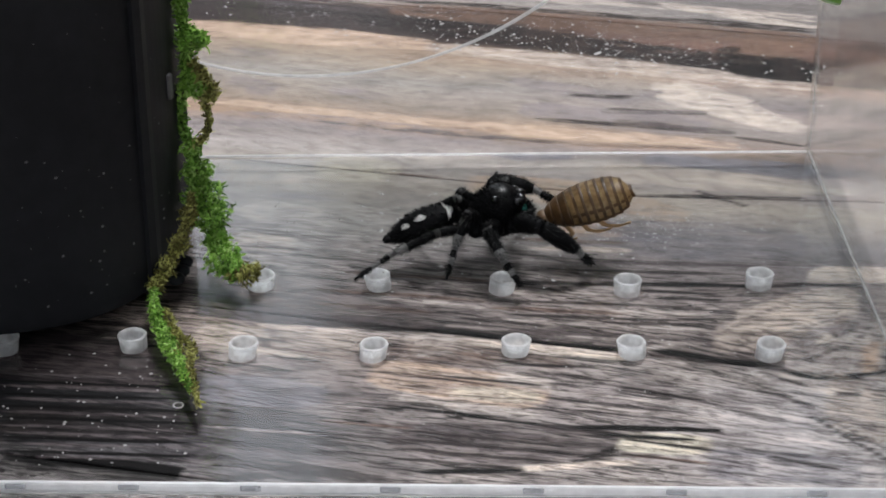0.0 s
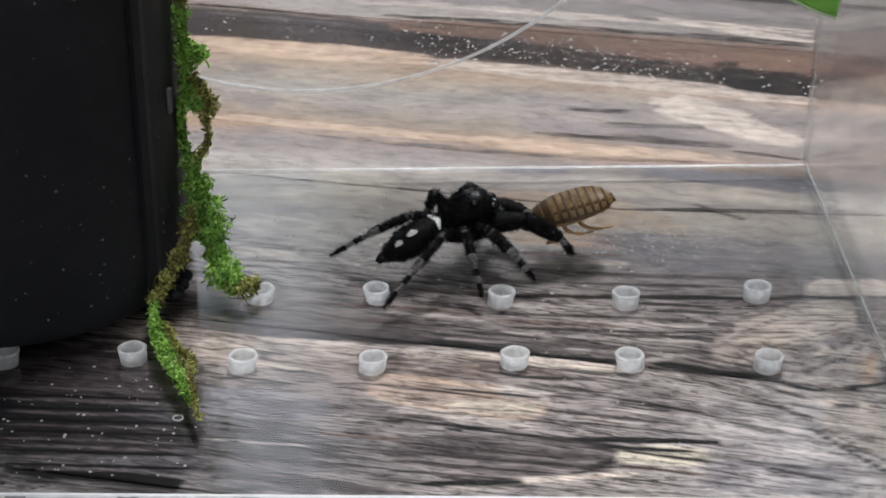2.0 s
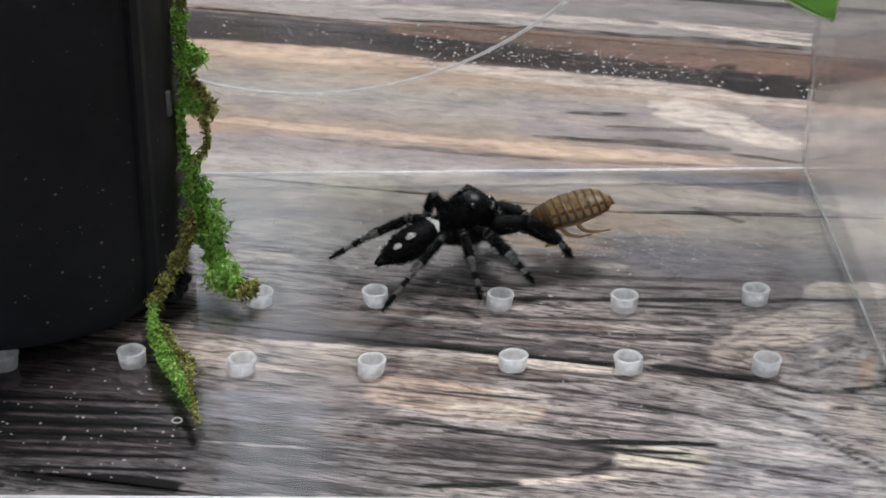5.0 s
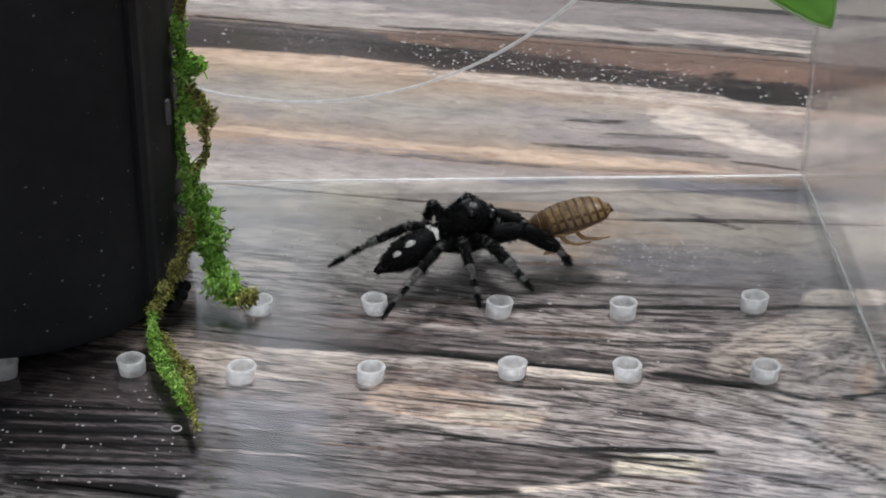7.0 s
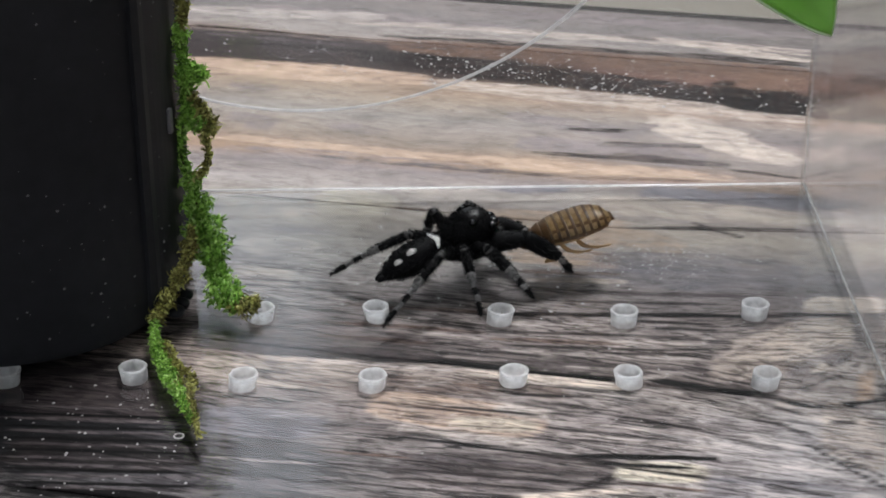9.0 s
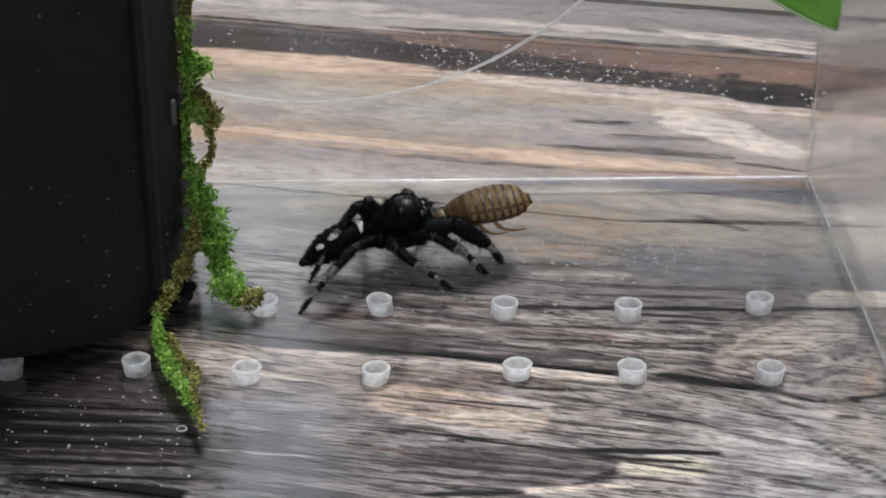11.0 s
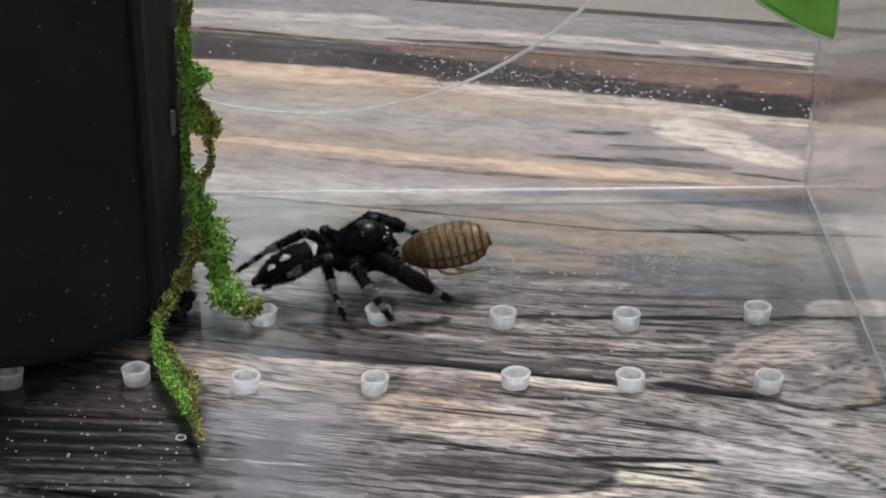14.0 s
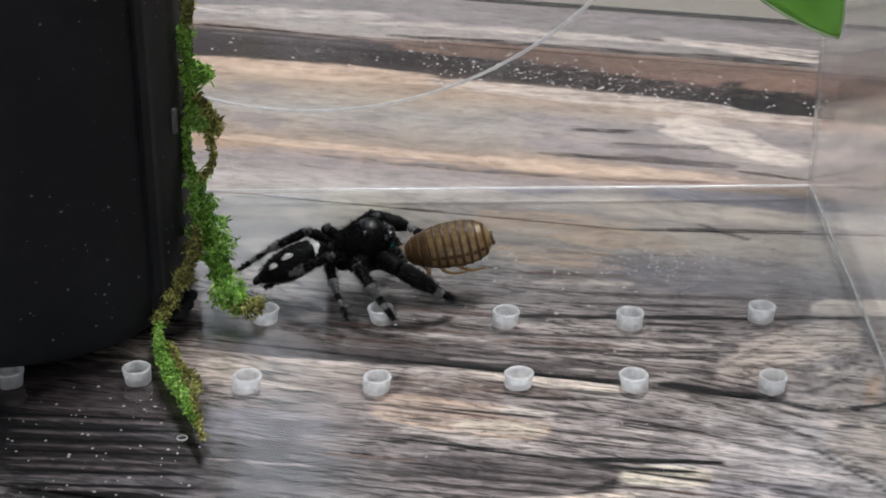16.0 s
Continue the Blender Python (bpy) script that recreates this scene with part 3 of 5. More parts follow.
def blob(bm, centre, radii, segs=20, rings=14, shape=None, mat=0):
    """An ellipsoid; shape moves each point of the unit sphere first."""
    made = bmesh.ops.create_uvsphere(bm, u_segments=segs, v_segments=rings, radius=1)
    for v in made["verts"]:
        p = shape(v.co.copy()) if shape else v.co
        v.co = Vector((p[0] * radii[0], p[1] * radii[1], p[2] * radii[2])) + Vector(centre)
    for f in {f for v in made["verts"] for f in v.link_faces}:
        f.material_index = mat
    return made["verts"]


def smooth_line(points, steps=6):
    """Points along a rounded line through the given ones."""
    pts = [Vector(p) for p in points]
    out = []
    for i in range(len(pts) - 1):
        a, b, c, d = pts[max(i - 1, 0)], pts[i], pts[i + 1], pts[min(i + 2, len(pts) - 1)]
        for k in range(steps):
            t = k / steps
            out.append(0.5 * ((2 * b) + (c - a) * t + (2 * a - 5 * b + 4 * c - d) * t * t + (3 * b - a - 3 * c + d) * t ** 3))
    return out + [pts[-1]]


# ---- room ----
def room():
    t = 100
    x0, x1, y0, y1, z0, z1 = -1800, 1800, -1600, 1700, -756, 1600
    tagged(part("floor", box(bmesh.new(), x0 - t, x1 + t, y0 - t, y1 + t, z0 - t, z0), CARPET), "grey carpet floor of the room", "floor", kind="structure")
    tagged(part("ceiling", box(bmesh.new(), x0 - t, x1 + t, y0 - t, y1 + t, z1, z1 + t), WHITE), "white painted ceiling above the desk", "ceiling", kind="structure")
    tagged(part("wall_east", box(bmesh.new(), x1, x1 + t, y0, y1, z0, z1), PAINT), "greige painted plain wall", "wall", kind="structure")
    tagged(part("wall_west", box(bmesh.new(), x0 - t, x0, y0, y1, z0, z1), PAINT), "greige painted plain wall", "wall", kind="structure")

    def with_window(name, ya, yb, wx0, wx1, wz0, wz1, number):
        bm = bmesh.new()
        box(bm, x0 - t, wx0, ya, yb, z0, z1)
        box(bm, wx1, x1 + t, ya, yb, z0, z1)
        box(bm, wx0, wx1, ya, yb, z0, wz0)
        box(bm, wx0, wx1, ya, yb, wz1, z1)
        tagged(part(name, bm, PAINT), "greige painted wall with a window opening", "wall", kind="structure")
        win = tagged(new(f"window_{number}"), "white framed window with daylight behind it", "window", kind="structure")
        for a, b, c, d in ((wx0, wx0 + 40, wz0, wz1), (wx1 - 40, wx1, wz0, wz1), (wx0 + 40, wx1 - 40, wz0, wz0 + 40), (wx0 + 40, wx1 - 40, wz1 - 40, wz1)):
            part("window_frame", box(bmesh.new(), a, b, ya + 20, yb - 20, c, d, 3), WHITE, win)
    with_window("wall_north", y1, y1 + t, -1320, -92, 250, 1480, 1)
    # unseen window, added behind the camera round the fill lamp
    with_window("wall_south", y0 - t, y0, -950, 550, 300, 1400, 2)
    sky_tone = glow("overcast_sky", (0.84, 0.91, 1.0), 0.85)
    tagged(part("backdrop", box(bmesh.new(), -3000, 1500, 2600, 2620, -600, 3200), sky_tone), "pale overcast sky outside the window", "sky", kind="structure")
    # glowing sheet added behind that unseen south opening
    tagged(part("backdrop", box(bmesh.new(), -3000, 3000, -2620, -2600, -600, 3200), sky_tone), "pale overcast sky outside the window", "sky", kind="structure")


room()


def desk():
    d = tagged(new("desk"), "beige laminate desk under the wooden boards", "desk")
    part("desktop", box(bmesh.new(), -700, 700, -420, 620, -34, -6.05, 2), BEIGE, d)
    for x in (-660, 660):
        for y in (-380, 580):
            part("leg", box(bmesh.new(), x - 25, x + 25, y - 25, y + 25, -756, -34, 3), BEIGE, d)


desk()


def plank_marks(u, v):
    """Tone (times cover) and cover of the marks at the points u, v of a plank."""
    v = v * 1.011 + 1.67
    wave = sum(a * np.sin(u * f + v * g + p) for a, f, g, p in ((0.25, 0.21, 0.3, 0.4), (0.14, 0.53, -0.7, 2.1), (0.08, 1.3, 1.1, 4.0)))
    tone, cover = np.zeros((len(u), 3)), np.zeros(len(u))
    for group in GRAIN_MARKS.values():
        for u0, v0, u1, v1, half, name, share in group:
            s = (u - u0) / (u1 - u0)
            inside = (s > 0) & (s < 1)
            s = np.clip(s, 0, 1)
            bulge = (4 * s * (1 - s)) ** 0.2
            off = np.abs(v + wave * min(0.6, half) - (v0 + (v1 - v0) * s)) / ((half + 0.06) * 1.15)
            crisp = max(2.2, half * 1.2 / (0.6 if v0 > 10 and half > 0.5 else 0.22))
            m = np.clip((bulge * 1.15 - off) * crisp, 0, 1) * inside * min(1.0, share * 1.25)
            tone = tone * (1 - m)[:, None] + np.array(srgb(*TONES[name], 1 / LIT)[:3]) * m[:, None]
            cover = cover * (1 - m) + m
    return np.column_stack((tone, cover))


def boards():
    """Weathered boards side by side, the enclosure stands on them."""
    base = tagged(new("wooden_board_mat"), "weathered grey and brown wooden boards laid flat on the desk", "wooden boards")
    edges = (-82, -58, -34.6, -11.25, 15.75, 57.4, 71.6)
    cos, sin = math.cos(TURN), math.sin(TURN)
    turn = Matrix.Rotation(-TURN, 4, "Z")
    us = np.concatenate(([-150, -75], np.arange(-50, 50.1, 0.6), [75, 150]))
    for a, b in zip(edges, edges[1:]):
        a, b = a + 0.08, b - 0.08
        step = 0.14 if a > -40 else 2.0
        inner = np.linspace(a + 0.16, b - 0.16, max(2, int((b - a) / step)))
        vs = np.concatenate(([a, a, a + 0.05], inner, [b - 0.05, b, b]))
        zs = np.concatenate(([-6.0, TABLE - 0.16, TABLE - 0.05], np.full(len(inner), TABLE), [TABLE - 0.05, TABLE - 0.16, -6.0]))
        gu, gv = np.meshgrid(us, vs, indexing="ij")
        # one joint swings away from the others towards its end
        gv = gv + np.clip((gu - 13) * 0.16, 0, 4.5) * np.clip(1 - np.abs(gv - edges[4]) / 14, 0, 1)
        gz = np.broadcast_to(zs, gu.shape)
        flat_u, flat_v = gu.ravel(), gv.ravel()
        co = np.column_stack((flat_u * cos + flat_v * sin, -flat_u * sin + flat_v * cos, gz.ravel())) * MM
        nu, nv = gu.shape
        i, j = np.meshgrid(np.arange(nu - 1), np.arange(nv - 1), indexing="ij")
        k = (i * nv + j).ravel()
        quads = np.column_stack((k, k + nv, k + nv + 1, k + 1))
        data = bpy.data.meshes.new("plank")
        data.from_pydata(co.tolist(), [], quads.tolist() + [list(range(nv)), [(nu - 1) * nv + q for q in range(nv)][::-1]])
        marks = data.attributes.new("marks", "FLOAT_COLOR", "POINT")
        marks.data.foreach_set("color", plank_marks(flat_u, flat_v).astype(np.float32).ravel())
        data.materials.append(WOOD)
        ob = new("plank", data)
        ob.parent = base
    bm = box(bmesh.new(), -149.8, 149.8, edges[0] + 0.3, edges[-1] - 0.5, -6.0, -2.0)
    bm.transform(turn)
    strip = box(bmesh.new(), -150, 150, edges[-1], edges[-1] + 1.7, -6.0, TABLE - 0.1, 0.1)
    strip.transform(turn)
    part("edge_band", strip, plain("dark_edge", (0.02, 0.017, 0.015, 1), 0.9), base, "dark strip along the far board edge")
    part("backing", bm, plain("dark_backing", (0.02, 0.018, 0.016, 1), 0.9), base)


boards()

# ---- the acrylic enclosure ----
X0, X1, Y0, Y1 = -66.0, 33.75, -34.3, 19.2
HOLES = ((-33.87, -14.52), (-24.09, -14.14), (-15.32, -15.32), (-5.3, -15.55), (5.67, -14.93), (14.51, -15.15), (25.28, -15.39),
         (-14.82, -4.56), (-5.4, -4.42), (4.94, -4.97), (15.06, -5.22), (25.95, -4.13))
HOLE_R = 1.08


def out_of_square(bm):
    """The hand-glued sheets are not quite square to each other."""
    for v in bm.verts:
        x, y, z = v.co
        if y < Y0 + 0.6:
            v.co.y -= 0.03 + 0.0147 * x
        elif y > Y1 - 0.6:
            v.co.y -= 0.13 - 0.0206 * (x - 33.75)
        if x > X1 - 0.6:
            v.co.x += 0.016 * (Y1 - y)
    return bm


def floor_sheet():
    """A sheet with round holes bored through it."""
    bm = bmesh.new()
    rows = [sorted([h for h in HOLES if h[1] < -10]), sorted([h for h in HOLES if h[1] > -10])]
    bands = [(Y0, -21), (-21, -10.6), (-10.6, 0.5), (0.5, Y1)]

    def face(pts, flip):
        vs = [bm.verts.new(p) for p in pts]
        bm.faces.new(vs[::-1] if flip else vs)

    def slab(x0, x1, y0, y1):
        for z in (0, -THICK):
            face(((x0, y0, z), (x1, y0, z), (x1, y1, z), (x0, y1, z)), z)
    slab(X0, X1, *bands[0])
    slab(X0, X1, *bands[3])
    for row, (y0, y1) in zip(rows, bands[1:3]):
        cuts = [row[0][0] - 5] + [(a[0] + b[0]) / 2 for a, b in zip(row, row[1:])] + [row[-1][0] + 4.5]
        slab(X0, cuts[0], y0, y1)
        slab(cuts[-1], X1, y0, y1)
        for (cx, cy), xa, xb in zip(row, cuts, cuts[1:]):
            n = 32
            ring, rim = [], []
            for k in range(n):
                a = 2 * math.pi * k / n
                c, s = math.cos(a), math.sin(a)
                ring.append((cx + HOLE_R * c, cy + HOLE_R * s))
                reach = min(((xb - cx) if c > 0 else (xa - cx)) / c if abs(c) > 1e-9 else 1e9,
                            ((y1 - cy) if s > 0 else (y0 - cy)) / s if abs(s) > 1e-9 else 1e9)
                rim.append((cx + reach * c, cy + reach * s))
            corners = {}
            for qx in (xa, xb):
                for qy in (y0, y1):
                    corners[int((math.atan2(qy - cy, qx - cx) % (2 * math.pi)) / (2 * math.pi / n))] = (qx, qy)
            for z in (0, -THICK):
                for k in range(n):
                    j = (k + 1) % n
                    extra = [(*corners[k], z)] if k in corners else []
                    face([(*ring[k], z), (*rim[k], z), *extra, (*rim[j], z), (*ring[j], z)], z)
    for xa, xb, ya, yb in ((X0, X0, Y0, Y1), (X1, X1, Y0, Y1), (X0, X1, Y1, Y1)):
        face(((xa, ya, 0), (xb, yb, 0), (xb, yb, -THICK), (xa, ya, -THICK)), False)
    bmesh.ops.remove_doubles(bm, verts=bm.verts, dist=0.001)
    return bm


def enclosure():
    box_thing = tagged(new("acrylic_enclosure"), "clear acrylic spider enclosure standing on weathered boards", "terrarium")
    sheet = part("floor_panel", out_of_square(floor_sheet()), ACRYLIC, box_thing, "clear acrylic floor with drilled holes")
    rng = random.Random(4)
    for cx, cy in HOLES:
        bm = bmesh.new()
        n, outer, inner = 28, [], []
        # a hand-drilled bore wanders a little and has a chipped rim
        lean, phase = rng.uniform(0, 6.28), rng.uniform(0, 6.28)
        drift = rng.uniform(0.05, 0.2)

        def bore(z, r):
            ring = []
            for k in range(n):
                a = 2 * math.pi * k / n
                q = r * (1 + 0.03 * math.sin(2 * a + phase) + 0.02 * math.sin(5 * a + 2 * phase) + rng.uniform(-0.012, 0.012))
                ring.append(bm.verts.new((q * math.cos(a) + drift * z * math.cos(lean), q * math.sin(a) + drift * z * math.sin(lean), z)))
            return ring
        for z, r in ((0.03, HOLE_R - 0.01), (-0.05, HOLE_R + 0.05), (-0.2, HOLE_R), (-0.6, HOLE_R - 0.03), (-1.15, HOLE_R - 0.06)):
            outer.append(bore(z, r))
        for z, r in ((0.03, HOLE_R - 0.16), (-0.12, HOLE_R - 0.26), (-0.4, HOLE_R - 0.28), (-0.8, HOLE_R - 0.3)):
            inner.append(bore(z, r))
        for k in range(n):
            j = (k + 1) % n
            for a, b in zip(outer, outer[1:]):
                bm.faces.new((a[k], a[j], b[j], b[k]))
            for a, b in zip(inner, inner[1:]):
                bm.faces.new((a[j], a[k], b[k], b[j]))
            bm.faces.new((outer[0][k], inner[0][k], inner[0][j], outer[0][j]))
        bm.faces.new(inner[-1])
        part("vent_hole", bm, FROST, sheet, "frosted drilled ventilation hole", pose(cx * MM, cy * MM, 0, 0, 0, rng.uniform(0, 360)), True)
    part("front_edge", out_of_square(box(bmesh.new(), X0, X1 + 2, Y0 - 0.3, Y0, -0.16, 0.03, 0.08)), EDGE_WHITE, box_thing, "bright polished acrylic edge")
    part("front_face", out_of_square(box(bmesh.new(), X0, X1 + 2, Y0 - 0.28, Y0, -0.66, -0.165, 0.05)), EDGE_MILK, box_thing, "milky sawn acrylic edge")
    part("front_lip", out_of_square(box(bmesh.new(), X0, X1 + 2, Y0 - 0.4, Y0, -0.82, -0.665, 0.07)), EDGE_WHITE, box_thing, "bright polished acrylic edge")
    part("front_foot", out_of_square(box(bmesh.new(), X0, X1 + 2, Y0 - 0.25, Y0, -THICK, -0.825, 0.05)), FAINT, box_thing)
    # grey blocks modelled in place of the holes' reflections in the edge
    for hx in (-29.4, -21.6, -13.2, -3.6, 6.2, 16.0, 25.6):
        part("hole_reflection", out_of_square(box(bmesh.new(), hx - 0.75, hx + 0.75, Y0 - 0.34, Y0 - 0.1, -0.6, -0.05, 0.15)), EDGE_REFLECTION, box_thing, "grey block for a vent hole's reflection in the edge")
    back = part("back_panel", out_of_square(box(bmesh.new(), X0 - 2, X1, Y1 + 0.02, Y1 + 2, -THICK, 105)), ACRYLIC, box_thing)
    side = part("side_panel", out_of_square(box(bmesh.new(), X1 + 0.02, X1 + 2, Y0, Y1 + 2, -THICK, 105)), ACRYLIC_SIDE, box_thing)
    part("side_panel", out_of_square(box(bmesh.new(), X0 - 2, X0 - 0.02, Y0, Y1, -THICK, 105)), ACRYLIC_SIDE, box_thing)
    part("glue_seam", out_of_square(box(bmesh.new(), X0, X1 - 0.3, Y1 - 0.22, Y1, 0, 0.2, 0.06)), SEAM, box_thing, "milky glue line")
    part("glue_seam", out_of_square(box(bmesh.new(), X1 - 0.2, X1, Y0, Y1, 0, 0.18, 0.06)), SEAM, box_thing, "milky glue line")
    part("glue_seam", out_of_square(box(bmesh.new(), X1 - 0.14, X1, Y1 - 0.14, Y1, 0.3, 105, 0.04)), FAINT, box_thing, "milky glue line")
    bm = bmesh.new()
    c, r = (-12.0, 43.2), 35.2
    ring = [(c[0] + r * math.cos(a), Y1 - 0.16, c[1] + r * math.sin(a)) for a in (2 * math.pi * k / 160 for k in range(161))]
    tube(bm, ring, [0.13 + 0.07 * max(0, math.sin(2 * math.pi * k / 160 * 2 + 2.6)) for k in range(161)], 8, False)
    part("round_rim", out_of_square(bm), FILAMENT, back, "thin clear ring round a vent", smooth=True)


enclosure()


# ---- the pot ----
def pot():
    p = tagged(new("plant_pot"), "round matte black plastic pot with moss hanging down its side", "pot")
    p.matrix_basis = pose(-0.0386, 0.0021, 0)
    n = 120

    def ring(bm, z, r):
        """A rounded square about the pot's axis."""
        verts = []
        for k in range(n):
            a = 2 * math.pi * k / n
            c, d = math.cos(a), math.sin(a)
            q = r / (abs(c) ** 2.45 + abs(d) ** 2.45) ** (1 / 2.45)
            verts.append(bm.verts.new((q * c, q * d, z)))
        return verts
    bm = bmesh.new()
    rings = [ring(bm, z, r) for z, r in ((0.0, 15.9), (0.0, 16.5), (0.12, 16.75), (0.45, 16.95), (1.2, 17.0), (10, 17.0), (30, 17.0), (80, 17.0), (80, 16.2), (3, 16.2))]
    for a, b in zip(rings, rings[1:]):
        for k in range(n):
            bm.faces.new((a[k], a[(k + 1) % n], b[(k + 1) % n], b[k]))
    bm.faces.new(rings[0][::-1])
    bm.faces.new(rings[-1])
    part("body", bm, POT, p, smooth=True)
    # the upright rib, with a lip at each long edge
    bm = bmesh.new()
    a0, a1 = radians(-33), radians(6)
    profile = []
    for k in range(15):
        a = a0 + (a1 - a0) * k / 14
        c, d = math.cos(a), math.sin(a)
        q = 17.0 / (abs(c) ** 2.45 + abs(d) ** 2.45) ** (1 / 2.45)
        lift = 0.42 if k in (0, 14) else 0.5 if k in (1, 13) else 0.3
        profile.append((q, lift, c, d))
    levels = []
    for z, k in ((0.35, 0.3), (0.8, 0.9), (1.5, 1.0), (40, 1.0), (79.5, 1.0)):
        row = [bm.verts.new(((q + lift * k) * c, (q + lift * k) * d, z)) for q, lift, c, d in profile]
        row += [bm.verts.new(((q - 0.1) * c, (q - 0.1) * d, z)) for q, lift, c, d in profile[::-1]]
        levels.append(row)
    for lo, hi in zip(levels, levels[1:]):
        for k in range(len(lo)):
            j = (k + 1) % len(lo)
            bm.faces.new((lo[k], lo[j], hi[j], hi[k]))
    bm.faces.new(levels[0][::-1])
    bm.faces.new(levels[-1])
    part("ridge", bm, POT, p, "raised upright ridge")
    # lumpy foot under the rib
    bm = bmesh.new()
    for x, y, r in ((17.0, -8.1, 0.75), (17.5, -5.2, 0.6), (17.4, -6.8, 0.6)):
        blob(bm, (x, y, 0.45), (r, r, 0.5), 14, 8)
    part("foot", bm, POT, p, "rough moulded foot", smooth=True)
    bm = box(bmesh.new(), 17.55, 17.95, -0.33, 0.33, 14.9, 17.0, 0.12)
    bm.transform(Matrix.Rotation(radians(-16), 4, "Z"))
    part("slot", bm, SLOT, p, "worn pale slot")


pot()


# ---- moss ----
def moss_material(name, stops):
    n = Nodes(name)
    info = n.add("NewGeometry")
    tint = n.noise(n.coords(), 260, 2)
    f = n.math("ADD", n.math("MULTIPLY", info.outputs["Random Per Island"], 0.65), n.math("MULTIPLY_ADD", tint, 0.9, -0.27), clamp=True)
    colour = n.ramp(f, stops)
    n.link(colour, n.bsdf.inputs["Base Color"])
    n.bsdf.inputs["Roughness"].default_value = 0.6
    n.bsdf.inputs["Specular IOR Level"].default_value = 0.25
    leafy, both = n.add("BsdfTranslucent"), n.add("MixShader")
    n.link(colour, leafy.inputs[0])
    both.inputs[0].default_value = 0.3
    n.link(n.bsdf.outputs[0], both.inputs[1])
    n.link(leafy.outputs[0], both.inputs[2])
    n.link(both.outputs[0], n.out.inputs[0])
    return n.mat


MOSS_GREEN = moss_material("green_moss", [(0.0, (0.045, 0.07, 0.016, 1)), (0.3, (0.115, 0.26, 0.035, 1)), (0.62, (0.33, 0.6, 0.1, 1)), (1.0, (0.6, 0.82, 0.3, 1))])
MOSS_OLIVE = moss_material("olive_moss", [(0.0, (0.0526, 0.042, 0.018, 1)), (0.4, (0.196, 0.18, 0.0526, 1)), (0.75, (0.496, 0.51, 0.15, 1)), (1.0, (0.78, 0.75, 0.36, 1))])
MOSS_STEM = plain("moss_stem", (0.05, 0.038, 0.018, 1), 0.8, 0.4)


def strand(parent, points, radii, material, seed, per_mm=330, size=0.3):
    """A hanging tuft: a thin stem with many small curled leaflets."""
    rng = random.Random(seed)
    line = smooth_line(points, 8)
    knots = len(points) - 1
    bm = bmesh.new()
    tube(bm, line, [0.12] * len(line), 5)
    stem = part("stem", bm, MOSS_STEM, parent)
    verts, faces = [], []
    for i in range(len(line) - 1):
        a, b = line[i], line[i + 1]
        s = i / 8
        k = min(int(s), knots - 1)
        r = radii[k] + (radii[k + 1] - radii[k]) * (s - k)
        lump = 0.72 + 1.0 * noise.noise(a * 0.8 + Vector((seed, 0, 0)))
        along = (b - a).normalized()
        for _ in range(max(2, int((b - a).length * per_mm * 0.55 * (0.35 + r)))):
            q = Vector((rng.gauss(0, 1), rng.gauss(0, 1), rng.gauss(0, 1)))
            q = (q - along * q.dot(along)).normalized() * (r * lump * math.sqrt(rng.random()))
            p = a.lerp(b, rng.random()) + q
            d = (along * rng.uniform(-0.3, 1.1) + q * (0.6 / max(r, 0.2)) + Vector((rng.gauss(0, 0.6), rng.gauss(0, 0.6), rng.gauss(0, 0.5)))).normalized()
            w = d.cross(Vector((rng.gauss(0, 1), rng.gauss(0, 1), rng.gauss(0, 1)))).normalized()
            up = d.cross(w)
            length, wide = size * rng.choice((0.9, 1.2, 1.6, 2.1, 3.0)), size * rng.uniform(0.2, 0.4)
            # a frond bends round its own width and curls in at the tip
            bend = rng.uniform(1.2, 3.6) * rng.choice((-1, 1))
            base, at = len(verts), p
            for k in range(5):
                half = wide * (0.7, 1.0, 1.0, 0.8, 0.3)[k]
                for sgn in (-1, 1):
                    v = at + w * half * sgn
                    verts.append(Vector((v.x, v.y, max(v.z, 0.06))))
                ang = bend * (k + 1) / 4
                at = at + (d * math.cos(ang) + up * math.sin(ang)) * length / 4
            faces += [(base + 2 * k, base + 2 * k + 1, base + 2 * k + 3, base + 2 * k + 2) for k in range(4)]
    data = bpy.data.meshes.new("fronds")
    data.from_pydata([v * MM for v in verts], [], faces)
    data.materials.append(material)
    ob = new("fronds", data)
    ob.parent = stem
    tagged(ob, kind="stuff")


